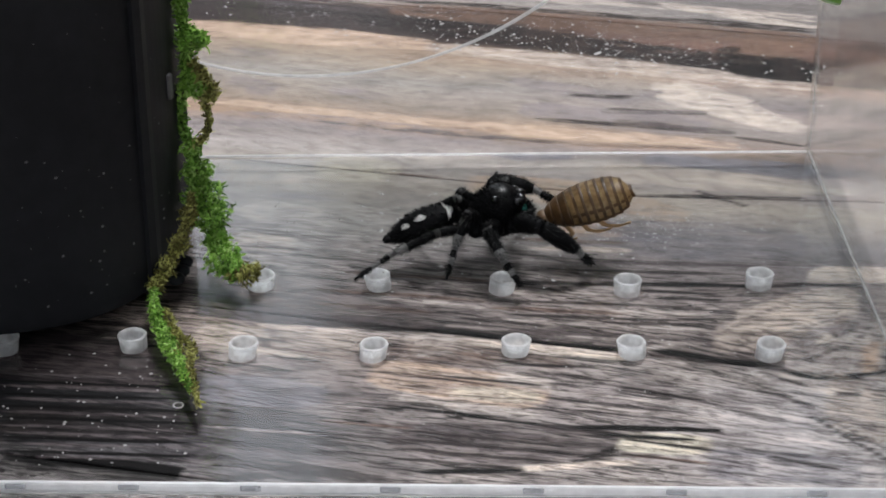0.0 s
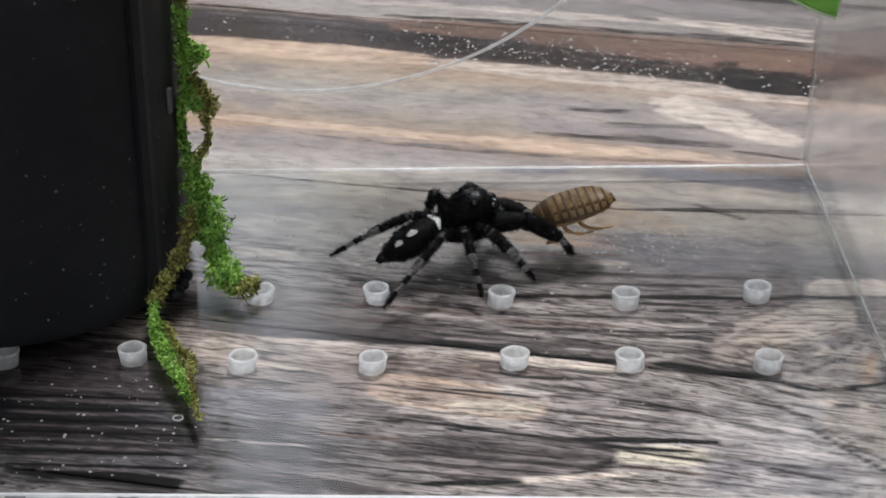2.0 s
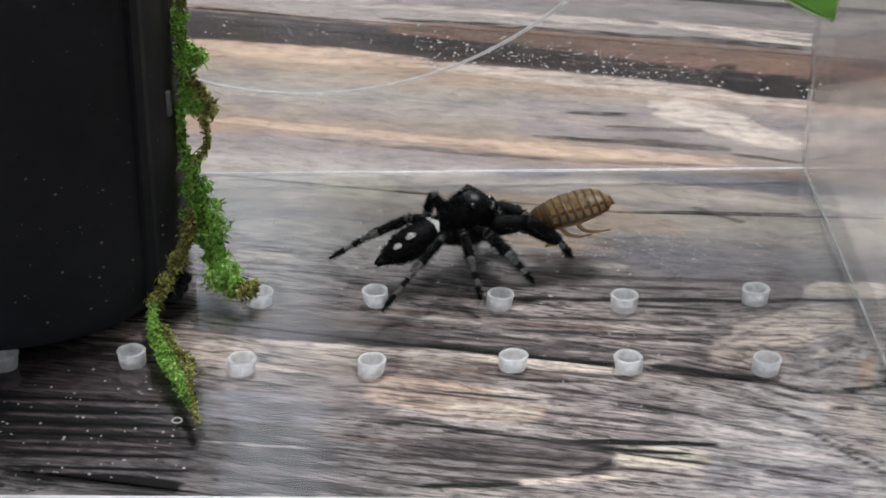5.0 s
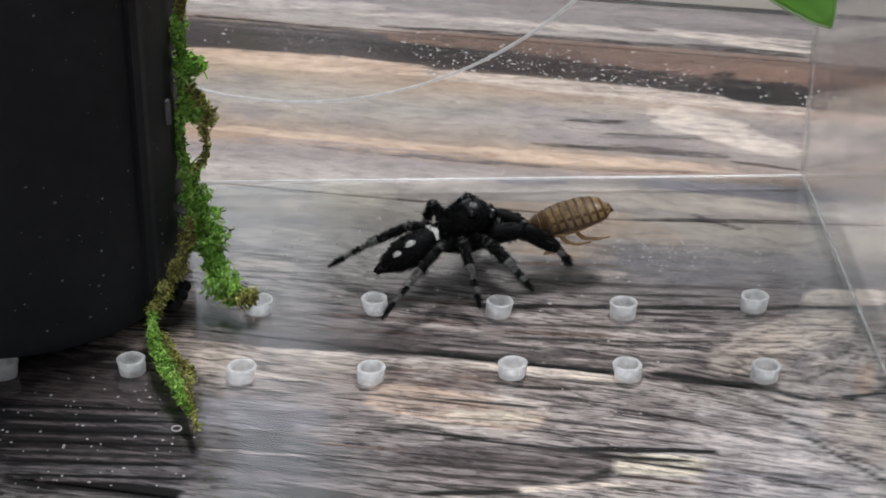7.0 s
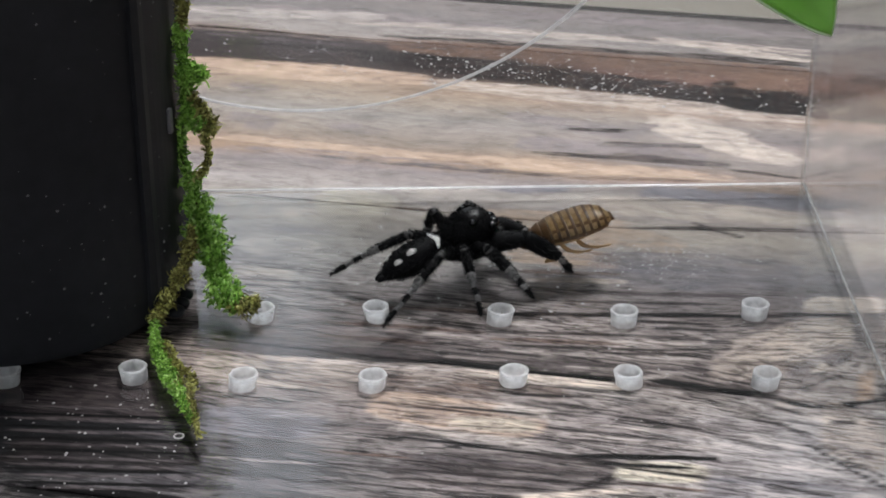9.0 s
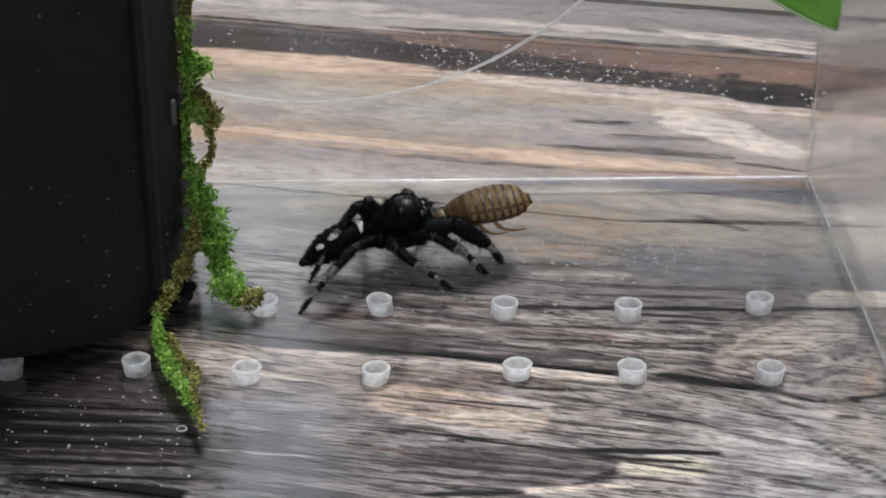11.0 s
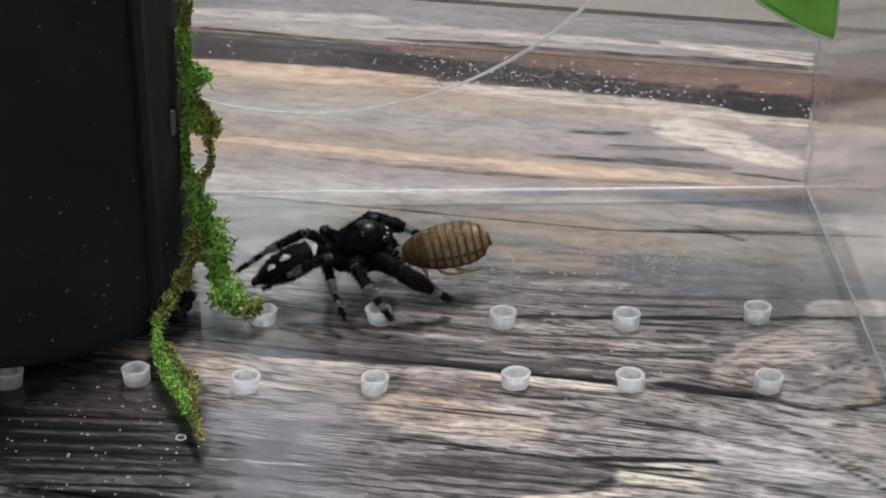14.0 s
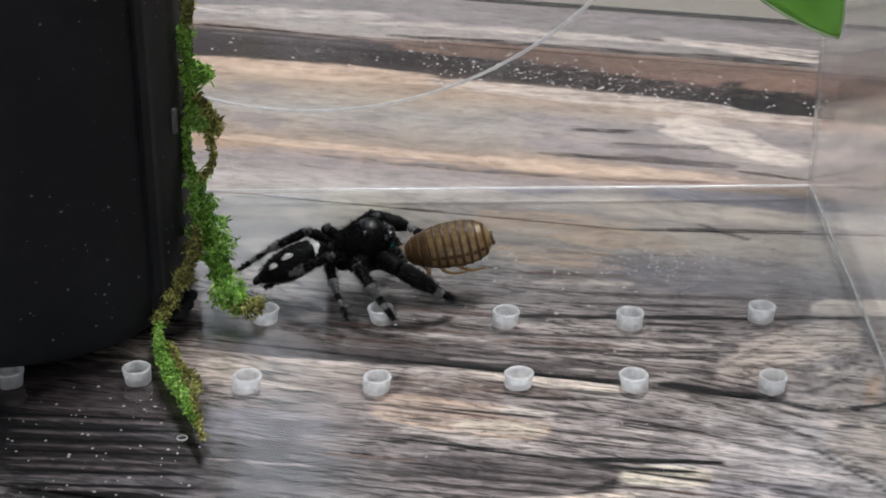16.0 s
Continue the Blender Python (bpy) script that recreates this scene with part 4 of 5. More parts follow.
def moss():
    m = tagged(new("hanging_moss"), "bright green and olive moss draped down a black pot", "moss")
    strand(m, ((-20.6, 0.2, 30), (-20.2, 0, 25.4), (-20.5, 0, 22.9)), (0.55, 0.6, 0.35), MOSS_OLIVE, 8, 260)
    strand(m, ((-20.6, 0, 23.2), (-20.6, 0, 20.6), (-20.2, 0, 18.7), (-20.5, -0.3, 16.6), (-19.4, -0.5, 14.4)), (0.35, 0.4, 1.15, 0.75, 1.0), MOSS_GREEN, 1, 330)
    strand(m, ((-20.2, 0, 19.6), (-19.2, -0.2, 18.9), (-18.9, -0.2, 18.4)), (0.3, 0.5, 0.3), MOSS_GREEN, 21, 330)
    strand(m, ((-20.4, -0.2, 17.4), (-19.4, -0.4, 16.2), (-18.6, -0.5, 14.6), (-18.5, -0.5, 14.0)), (0.3, 0.4, 0.75, 0.4), MOSS_OLIVE, 22, 300)
    strand(m, ((-20.4, 0, 16.6), (-21.0, -0.5, 13.6), (-21.1, -0.5, 11.6), (-20.3, -1, 9.9)), (0.35, 0.38, 0.28, 0.4), MOSS_GREEN, 2, 240)
    strand(m, ((-19.2, -0.5, 14.2), (-18.9, -0.5, 12.3), (-19.2, -0.7, 10.8), (-20.2, -1, 9.9)), (0.4, 0.18, 0.16, 0.3), MOSS_OLIVE, 3, 200)
    strand(m, ((-20.4, -1, 10), (-19.9, -1.5, 7.6), (-19.4, -2.1, 5.6), (-18.7, -2.8, 3.6), (-18.2, -3.8, 2.0), (-17.4, -5.3, 1.15), (-16.1, -5.8, 1.0)), (1.05, 1.6, 1.85, 1.8, 1.6, 1.35, 1.1), MOSS_GREEN, 4, 270)
    strand(m, ((-17.2, -6.2, 0.9), (-15.9, -6.3, 0.9), (-15.0, -5.6, 1.2)), (0.6, 0.75, 0.6), MOSS_OLIVE, 5, 260)
    strand(m, ((-20.2, -3.6, 6.8), (-20.7, -5.6, 4.6), (-22.0, -7.2, 2.3), (-23.0, -8.9, 1.1)), (0.85, 0.8, 0.7, 0.6), MOSS_OLIVE, 6, 260, 0.26)
    strand(m, ((-23.0, -8.9, 1.1), (-22.4, -12.6, 0.8), (-21.2, -16, 0.75), (-19.8, -19.5, 0.7), (-18.4, -23.2, 0.55)), (0.45, 0.6, 0.72, 0.42, 0.25), MOSS_GREEN, 7, 250, 0.22)
    strand(m, ((-20.6, -15.6, 0.8), (-19.1, -17.0, 0.75), (-18.9, -20.2, 0.6), (-18.2, -23.4, 0.6), (-17.7, -25.0, 0.5)), (0.25, 0.3, 0.24, 0.25, 0.34), MOSS_OLIVE, 9, 170, 0.24)
    strand(m, ((-22.0, -11.6, 0.9), (-20.4, -15.4, 0.8), (-20.0, -18.6, 0.7)), (0.35, 0.5, 0.35), MOSS_OLIVE, 10, 170, 0.24)


moss()


# ---- leaf ----
def leaf():
    blade = Nodes("leaf_green")
    p = blade.coords()
    vein = blade.add("TexWave", bands_direction="Y")
    blade.link(p, vein.inputs[0])
    vein.inputs["Scale"].default_value, vein.inputs["Distortion"].default_value = 90, 3
    tone = blade.math("ADD", blade.math("MULTIPLY", vein.outputs["Fac"], 0.35), blade.math("MULTIPLY", blade.noise(p, 200, 3), 0.6))
    blade.link(blade.ramp(tone, [(0.2, (0.21, 0.41, 0.09, 1)), (0.7, (0.33, 0.56, 0.17, 1))]), blade.bsdf.inputs["Base Color"])
    blade.bsdf.inputs["Roughness"].default_value = 0.4
    lit, both = blade.add("BsdfTranslucent"), blade.add("MixShader")
    lit.inputs[0].default_value, both.inputs[0].default_value = (0.42, 0.8, 0.16, 1), 0.55
    blade.link(blade.bsdf.outputs[0], both.inputs[1])
    blade.link(lit.outputs[0], both.inputs[2])
    blade.link(both.outputs[0], blade.out.inputs[0])
    pale = plain("leaf_margin", (0.5, 0.66, 0.4, 1), 0.45, 0.15)
    thing = tagged(new("hanging_leaf"), "glossy green leaf with a pale margin hanging tip down", "leaf")
    length, half = 24.0, 5.4

    def width(t):
        return half * (math.sin(math.pi * min(1, t ** 0.8)) ** 0.8) if t < 1 else 0

    def point(t, s):
        w = width(t)
        return Vector((s * w, -length * t, 1.1 * s * s * (w / half) - 2.2 * (1 - t) ** 2))
    bm = bmesh.new()
    rows = []
    for i in range(31):
        t = 0.02 + 0.98 * i / 30
        rows.append([bm.verts.new(point(t, -1 + 2 * k / 10)) for k in range(11)])
    for a, b in zip(rows, rows[1:]):
        for k in range(10):
            bm.faces.new((a[k], a[k + 1], b[k + 1], b[k]))
    bmesh.ops.remove_doubles(bm, verts=bm.verts, dist=0.002)
    bmesh.ops.solidify(bm, geom=bm.faces[:], thickness=0.18)
    at = look((0, 0, 0), (-0.10, 0.62, -0.22)) @ Matrix.Rotation(radians(30), 4, "Z")
    tip = Vector((0.02525, -0.0279, 0.03255))
    m = Matrix.Translation(tip) @ at @ Matrix.Translation(Vector((0, length * MM, 0)))
    thing.matrix_basis = m
    part("blade", bm, blade.mat, thing, smooth=True)
    for s in (-1, 1):
        bm = bmesh.new()
        tube(bm, [point(0.02 + 0.98 * i / 40, s) for i in range(41)], 0.13, 6)
        part("margin", bm, pale, thing, "pale leaf edge", smooth=True)
    bm = bmesh.new()
    tube(bm, [point(0.02 + 0.9 * i / 30, 0) + Vector((0, 0, 0.05)) for i in range(31)], [0.22 - 0.15 * i / 30 for i in range(31)], 6)
    part("midrib", bm, pale, thing, smooth=True)
    bm = bmesh.new()
    top = m.inverted() @ Vector((0.004, 0.0191, 0.09))
    tube(bm, smooth_line([(0, 0, -2.2), (-4, 10, -4), top * 1000 + Vector((0, -6, 0)), top * 1000]), 0.45, 8)
    part("stalk", bm, blade.mat, thing, smooth=True)


leaf()


# ---- crumbs: pale specks of sand and web ----
def crumbs():
    rng = random.Random(11)
    speck = plain("pale_crumbs", (0.42, 0.41, 0.4, 1), 0.7, 0.3, 400, 80)
    cos, sin = math.cos(TURN), math.sin(TURN)

    def scatter(name, places, label):
        verts, faces = [], []
        for x, y, z, r in places:
            base = len(verts)
            flat, spin = rng.uniform(0.35, 0.7), rng.uniform(0, 6)
            verts.append((x, y, z + r * flat * 1.4))
            for k in range(5):
                a, q = spin + k * 1.2566, r * rng.uniform(0.7, 1.25)
                verts.append((x + q * math.cos(a), y + q * math.sin(a), z))
            for k in range(5):
                faces.append((base, base + 1 + k, base + 1 + (k + 1) % 5))
        data = bpy.data.meshes.new(name)
        data.from_pydata([Vector(v) * MM for v in verts], [], faces)
        data.materials.append(speck)
        tagged(new(name, data), label, "crumbs", kind="stuff")

    def along(u, v):
        return u * cos + v * sin, -u * sin + v * cos
    places = []
    for _ in range(400):
        u = rng.gauss(3, 13) if rng.random() < 0.6 else rng.uniform(-38, 30)
        v = 51.3 - 0.075 * (u + 10) + rng.gauss(0, 2.6)
        places.append((*along(u, v), TABLE, rng.choice((0.05, 0.07, 0.09, 0.12, 0.15, 0.2))))
    for _ in range(60):
        places.append((*along(rng.uniform(-38, 34), rng.gauss(42, 6)), TABLE, rng.uniform(0.06, 0.14)))
    scatter("sand_specks", places, "pale sand specks scattered over the boards")
    places = []
    for _ in range(260):
        places.append((rng.gauss(19.5, 4.6), rng.gauss(4.4, 2.4), 0.0, rng.choice((0.03, 0.04, 0.05, 0.06, 0.08, 0.12))))
    for _ in range(130):
        places.append((rng.uniform(-20, 31), rng.uniform(-28, 15), 0.0, rng.uniform(0.04, 0.11)))
    for _ in range(170):
        places.append((rng.uniform(-17, 16), rng.triangular(-9, 15, 4), 0.0, rng.choice((0.05, 0.07, 0.1, 0.14, 0.18))))
    for _ in range(75):
        places.append((rng.uniform(-33, -18), rng.uniform(-32, -17), 0.0, rng.uniform(0.05, 0.15)))
    bm = bmesh.new()
    tube(bm, [(-19.3 + 0.36 * math.cos(q), -24.4 + 0.36 * math.sin(q), 0.05) for q in (2 * math.pi * k / 20 for k in range(21))], 0.06, 5, False)
    tagged(part("dried_droplet", bm, speck), "pale ring of a dried droplet on acrylic", "droplet mark")
    scatter("floor_specks", places, "pale specks of sand and web on clear acrylic")
    # dust on the pot
    verts, faces = [], []

    def pot_skin(a):
        c, d = math.cos(a), math.sin(a)
        q = 17.0 / (abs(c) ** 2.45 + abs(d) ** 2.45) ** (1 / 2.45)
        return q + (0.32 if -33 < math.degrees(a) < 6 else 0.02)
    for i in range(190):
        a, z, r = radians(rng.uniform(-115, -20)), rng.uniform(1.5, 30), rng.choice((0.03, 0.04, 0.05, 0.06, 0.08, 0.12))
        if i % 5 == 0:
            a, z, r = radians(rng.gauss(-84, 3)), rng.gauss(23.5, 2.2), rng.choice((0.06, 0.1, 0.16))
        elif i % 3 == 0:
            z = rng.uniform(1.0, 11)
        c = Vector((-38.6 + pot_skin(a) * math.cos(a), 2.1 + pot_skin(a) * math.sin(a), z))
        side, outward = Vector((-math.sin(a), math.cos(a), 0)), Vector((math.cos(a), math.sin(a), 0))
        base = len(verts)
        verts.append(c + outward * r * 0.6)
        for k in range(5):
            q = k * 1.2566
            verts.append(c + side * r * math.cos(q) * rng.uniform(0.7, 1.6) + Vector((0, 0, r * math.sin(q))))
        faces += [(base, base + 1 + k, base + 1 + (k + 1) % 5) for k in range(5)]
    # scratches
    for i in range(26):
        a, z = radians(rng.gauss(-84, 4)), rng.gauss(23.0, 2.4)
        tilt, long = rng.gauss(1.9, 0.5), rng.uniform(0.2, 0.7)
        c = Vector((-38.6 + pot_skin(a) * math.cos(a), 2.1 + pot_skin(a) * math.sin(a), z))
        side, outward = Vector((-math.sin(a), math.cos(a), 0)), Vector((math.cos(a), math.sin(a), 0))
        way = side * math.cos(tilt) + Vector((0, 0, math.sin(tilt)))
        wide = way.cross(outward) * 0.035
        base = len(verts)
        verts += [c - way * long - wide, c + way * long - wide, c + way * long + wide, c - way * long + wide, c + outward * 0.03]
        faces += [(base + k, base + (k + 1) % 4, base + 4) for k in range(4)]
    data = bpy.data.meshes.new("pot_dust")
    data.from_pydata([v * MM for v in verts], [], faces)
    data.materials.append(plain("grey_dust", (0.15, 0.15, 0.16, 1), 0.8, 0.4))
    tagged(new("pot_dust", data), "grey dust specks on the black pot", "dust", kind="stuff")


crumbs()

# ---- the spider ----
BLACK = plain("black_fur", (0.0034, 0.0034, 0.0039, 1), 0.6, 0.4, 2500, 500, 0.00003, 0.1)
GLOSSY = plain("black_shell", (0.004, 0.004, 0.0045, 1), 0.4, 0.3, 2000, 400, 0.00001, 0.35)
EYE = plain("wet_black", (0.004, 0.004, 0.005, 1), 0.25, 0.2, 2000, 400, 0.0, 0.5)
GREY = plain("grey_fur", (0.17, 0.167, 0.165, 1), 0.7, 0.85, 6000, 1500, 0.00003, 0.3)
DUSK = plain("dark_grey_fur", (0.045, 0.044, 0.043, 1), 0.65, 0.8, 6000, 1500, 0.00003, 0.3)
SPOT = plain("white_hair", (0.82, 0.81, 0.79, 1), 0.75, 0.1, 2500, 700)
TEAL = plain("teal_sheen", (0.04, 0.22, 0.19, 1), 0.25, 0.4, 2500, 700, 0.0, 0.6, metal=0.8)


def fuzz(bm, faces, count, length, rng, mat=0, lean=(0, 0, 0), width=0.022):
    """Fine hairs standing on the given faces."""
    faces = list(faces)
    weights = [f.calc_area() for f in faces]
    spots = []
    for f in rng.choices(faces, weights, k=count):
        vs = [v.co for v in f.verts]
        a, b = rng.random(), rng.random()
        p = vs[0].lerp(vs[1], a).lerp(vs[-1].lerp(vs[-2] if len(vs) > 3 else vs[-1], a), b)
        spots.append((p.copy(), f.normal.copy()))
    for p, nrm in spots:
        d = (nrm + Vector(lean) + Vector((rng.gauss(0, 0.3), rng.gauss(0, 0.3), rng.gauss(0, 0.3)))).normalized()
        w = d.orthogonal().normalized() * width
        w.rotate(Matrix.Rotation(rng.uniform(0, 6.28), 3, d))
        tip = p + d * length * rng.uniform(0.5, 1.3)
        bm.faces.new([bm.verts.new(q) for q in (p - w, p + w, tip)]).material_index = mat


LEGS = {  # lengths of the three pieces, thickness, how far the ankle bends
    1: (3.3, 3.5, 2.2, 0.77, 0.4), 2: (2.7, 3.0, 2.6, 0.55, 0.25), 3: (2.6, 3.0, 2.8, 0.45, 0.15), 4: (3.3, 3.9, 4.0, 0.42, 0.16)}
HIPS = {1: (1.5, 1.2, -0.9), 2: (0.2, 1.35, -1.0), 3: (-0.8, 1.35, -1.05), 4: (-1.7, 1.15, -1.0)}


def leg_piece(name, length, radii, bands, parent, seed, hairs):
    rng = random.Random(seed)
    bm = bmesh.new()
    n = 14
    pts, rs = [], []
    for i in range(n + 1):
        t = i / n
        k = t * (len(radii) - 1)
        j = min(int(k), len(radii) - 2)
        ease = (k - j) * (k - j) * (3 - 2 * (k - j))
        pts.append((length * t, 0, 0))
        rs.append(radii[j] + (radii[j + 1] - radii[j]) * ease)
    rings = tube(bm, pts, rs, 10)
    for f in bm.faces:
        t = f.calc_center_median().x / length
        for edge, mat in bands:
            if t <= edge:
                f.material_index = mat
                break
    bmesh.ops.recalc_face_normals(bm, faces=bm.faces)
    bm.normal_update()
    skin = bm.faces[:]
    pale = [f for f in skin if f.material_index == 1]
    dark = [f for f in skin if f.material_index != 1]
    fuzz(bm, dark, hairs * 2, 0.34, rng, 0, (0.8, 0, 0), 0.03)
    fuzz(bm, dark, hairs // 2, 0.5, rng, 2, (2.2, 0, 0), 0.022)
    if pale:
        fuzz(bm, pale, hairs // 2, 0.34, rng, 1, (1.0, 0, 0), 0.03)
        fuzz(bm, pale, hairs // 2, 0.3, rng, 2, (1.0, 0, 0), 0.03)
    return part(name, bm, [BLACK, GREY, DUSK], parent, smooth=True)


def spider():
    s = tagged(new("jumping_spider"), "black jumping spider with white abdomen spots eating a nymph", "spider")
    rng = random.Random(3)
    # fore body: high, boxy head sloping down behind
    def carapace(p):
        q = Vector([math.copysign(abs(c) ** 0.85, c) for c in p])
        if q.x < 0.2:
            k = 0.2 - q.x
            q.z = q.z * (1 - 0.5 * k ** 1.3) if q.z > 0 else q.z * (1 - 0.25 * k)
            q.y *= 1 - 0.2 * k
            q.x = 0.2 - k * 0.9
        return q
    bm = bmesh.new()
    blob(bm, (0, 0, 0), (2.5, 1.95, 1.75), 32, 20, carapace)
    bm.normal_update()
    skin = bm.faces[:]
    fuzz(bm, skin, 2600, 0.36, rng, 0, (-0.5, 0, 0.1), 0.03)
    fuzz(bm, [f for f in skin if f.calc_center_median().z > 0.2 and f.calc_center_median().x < 1.0], 220, 0.75, rng, 0, (-0.3, 0, 0.5), 0.02)
    fuzz(bm, [f for f in skin if f.calc_center_median().x < -0.6 or f.calc_center_median().z < -0.2], 200, 0.4, rng, 2, (-0.6, 0, 0.1), 0.016)
    part("cephalothorax", bm, [BLACK, GREY, DUSK], s, smooth=True)
    bm = bmesh.new()
    blob(bm, (0.75, 0, 0.98), (1.35, 1.35, 0.98), 24, 14)
    bm.normal_update()
    fuzz(bm, bm.faces[:], 260, 0.4, rng, 1, (-0.6, 0, 0.3), 0.025)
    part("head_shield", bm, [GLOSSY, BLACK], s, "smooth shiny black head top", smooth=True)
    for x, y, z, r in ((2.42, 0.52, 0.62, 0.5), (2.42, -0.52, 0.62, 0.5), (2.05, 1.22, 0.75, 0.34), (2.05, -1.22, 0.75, 0.34), (0.3, 1.4, 1.35, 0.34), (0.3, -1.4, 1.35, 0.34)):
        bm = bmesh.new()
        blob(bm, (x, y, z), (r, r, r), 14, 10)
        part("eye", bm, EYE, s, "glossy black eye", smooth=True)
    for y in (0.48, -0.48):
        bm = bmesh.new()
        blob(bm, (2.45, y, -1.0), (0.5, 0.46, 0.95), 14, 10)
        part("chelicera", bm, TEAL, s, "metallic teal jaw", smooth=True)
    for y in (0.95, -0.95):
        bm = bmesh.new()
        tube(bm, smooth_line([(1.7, y, -0.8), (2.4, y * 1.25, -0.4), (3.0, y * 1.1, -0.75), (3.2, y * 0.9, -1.4)], 5), [0.26] * 8 + [0.36] * 8, 8)
        bm.normal_update()
        skin = bm.faces[:]
        fuzz(bm, skin, 160, 0.35, rng, 0)
        fuzz(bm, [f for f in skin if f.calc_center_median().x > 2.75], 90, 0.4, rng, 1, (0.5, 0, 0.2), 0.035)
        part("palp", bm, [BLACK, GREY], s, "black feeler with pale hairs", smooth=True)
    # abdomen, in its own space with the front at +x
    size = (3.25, 1.5, 1.28)

    def belly(p):
        back = max(0.0, -p.x)
        k = 1 - 0.42 * back ** 1.6
        return Vector((p.x, p.y * k, p.z * k))
    bm = bmesh.new()
    blob(bm, (0, 0, 0), size, 32, 22, belly)
    bm.normal_update()
    skin = bm.faces[:]
    fuzz(bm, skin, 2200, 0.32, rng, 0, (-1.0, 0, 0), 0.03)
    fuzz(bm, skin, 150, 0.4, rng, 1, (-1.0, 0, 0), 0.016)
    abdomen = part("abdomen", bm, [BLACK, DUSK], s, smooth=True)

    def on_skin(x, ang):
        u = x / size[0]
        r = math.sqrt(max(0, 1 - u * u))
        p = belly(Vector((u, -r * math.sin(ang), r * math.cos(ang))))
        return Vector((p.x * size[0], p.y * size[1], p.z * size[2]))

    def mark(x, ang, rx, ra, label, curve=0.0):
        bm = bmesh.new()
        n, rows = 16, []
        for k in (0.0, 0.5, 0.85, 1.0):
            row = []
            for j in range(n):
                a = 2 * math.pi * j / n
                ragged = 1 + 0.12 * math.sin(3 * a + x) + 0.07 * math.sin(7 * a)
                p = on_skin(x + rx * k * ragged * math.cos(a) - curve * (k * math.sin(a)) ** 2, ang + ra * k * ragged * math.sin(a))
                p *= 1.0 + 0.045 * (1 - k * k * 0.9)
                row.append(bm.verts.new(p))
            rows.append(row)
        for a, b in zip(rows, rows[1:]):
            for j in range(n):
                bm.faces.new((a[j], a[(j + 1) % n], b[(j + 1) % n], b[j]))
        bmesh.ops.remove_doubles(bm, verts=bm.verts, dist=0.005)
        bm.normal_update()
        fuzz(bm, bm.faces[:], 90, 0.24, rng, 0, (-0.8, 0, 0), 0.03)
        part("white_spot", bm, SPOT, abdomen, label, smooth=True)
    for side in (1, -1):
        mark(0.0, side * radians(42), 0.44, radians(10.5), "white furry spot")
        mark(-1.35, side * radians(46), 0.32, radians(10), "small white furry spot")
        mark(2.5, side * radians(44), 0.27, radians(46), "white crescent on the abdomen's front", 0.35)
    for y in (0.28, -0.28):
        bm = bmesh.new()
        tube(bm, [(-2.9, y, 0.05), (-3.3, y, 0.0), (-3.55, y * 1.1, -0.05)], [0.3, 0.25, 0.08], 8)
        part("spinneret", bm, BLACK, abdomen, smooth=True)
    bm = bmesh.new()
    blob(bm, (0.1, 0, -1.4), (2.2, 1.75, 1.25), 16, 10)
    bm.normal_update()
    fuzz(bm, bm.faces[:], 300, 0.35, rng, 0, (0, 0, -0.3), 0.03)
    part("sternum", bm, BLACK, s, smooth=True)
    bm = bmesh.new()
    blob(bm, (1.7, 0, -1.35), (1.15, 1.5, 1.2), 16, 10)
    bm.normal_update()
    fuzz(bm, bm.faces[:], 260, 0.4, rng, 0, (0.2, 0, -0.3), 0.03)
    part("mouth_base", bm, BLACK, s, smooth=True)
    bm = bmesh.new()
    blob(bm, (-2.6, 0, -0.6), (0.75, 0.75, 0.65), 12, 8)
    bm.normal_update()
    fuzz(bm, bm.faces[:], 120, 0.4, rng, 0, (-0.3, 0, 0.2), 0.03)
    part("waist", bm, BLACK, s, smooth=True)
    legs = {}
    for side in (1, -1):
        for k, (a, b, c, r, _) in LEGS.items():
            bm = bmesh.new()
            hx, hy, hz = HIPS[k]
            blob(bm, (hx * 0.95, (hy + 0.1) * side, hz - 0.1), (0.72, 0.85, 0.8), 12, 8)
            bm.normal_update()
            fuzz(bm, bm.faces[:], 120, 0.4, rng, 0, (0, 0, -0.2), 0.03)
            part("coxa", bm, BLACK, s, smooth=True)
            if k == 1:
                bands = ((1.0, 0),), ((1.0, 0),), ((0.34, 1), (1, 0))
            else:
                bands = ((0.9, 0), (1.0, 2)), ((0.1, 2), (0.72, 0), (1, 1)), ((0.14, 1), (0.36, 0), (0.58, 1), (1, 0))
            legs[k, side] = (
                leg_piece("leg_femur", a, (r * 0.75, r * 1.12, r * 1.02, r * 0.8), bands[0], s, k * 7 + side, 170),
                leg_piece("leg_tibia", b, (r * 0.82, r * 0.88, r * 0.8, r * 0.78, r * 0.56) if k > 1 else (r * 0.85, r * 0.98, r * 0.95, r * 0.85, r * 0.55), bands[1], s, k * 11 + side, 170),
                leg_piece("leg_tarsus", c, (r * 0.5, r * 0.44, r * 0.42, r * 0.38, r * 0.4, r * 0.14) if k > 1 else (r * 0.36, r * 0.32, r * 0.34, r * 0.36, r * 0.34, r * 0.1), bands[2], s, k * 13 + side, 100))
    return s, abdomen, legs


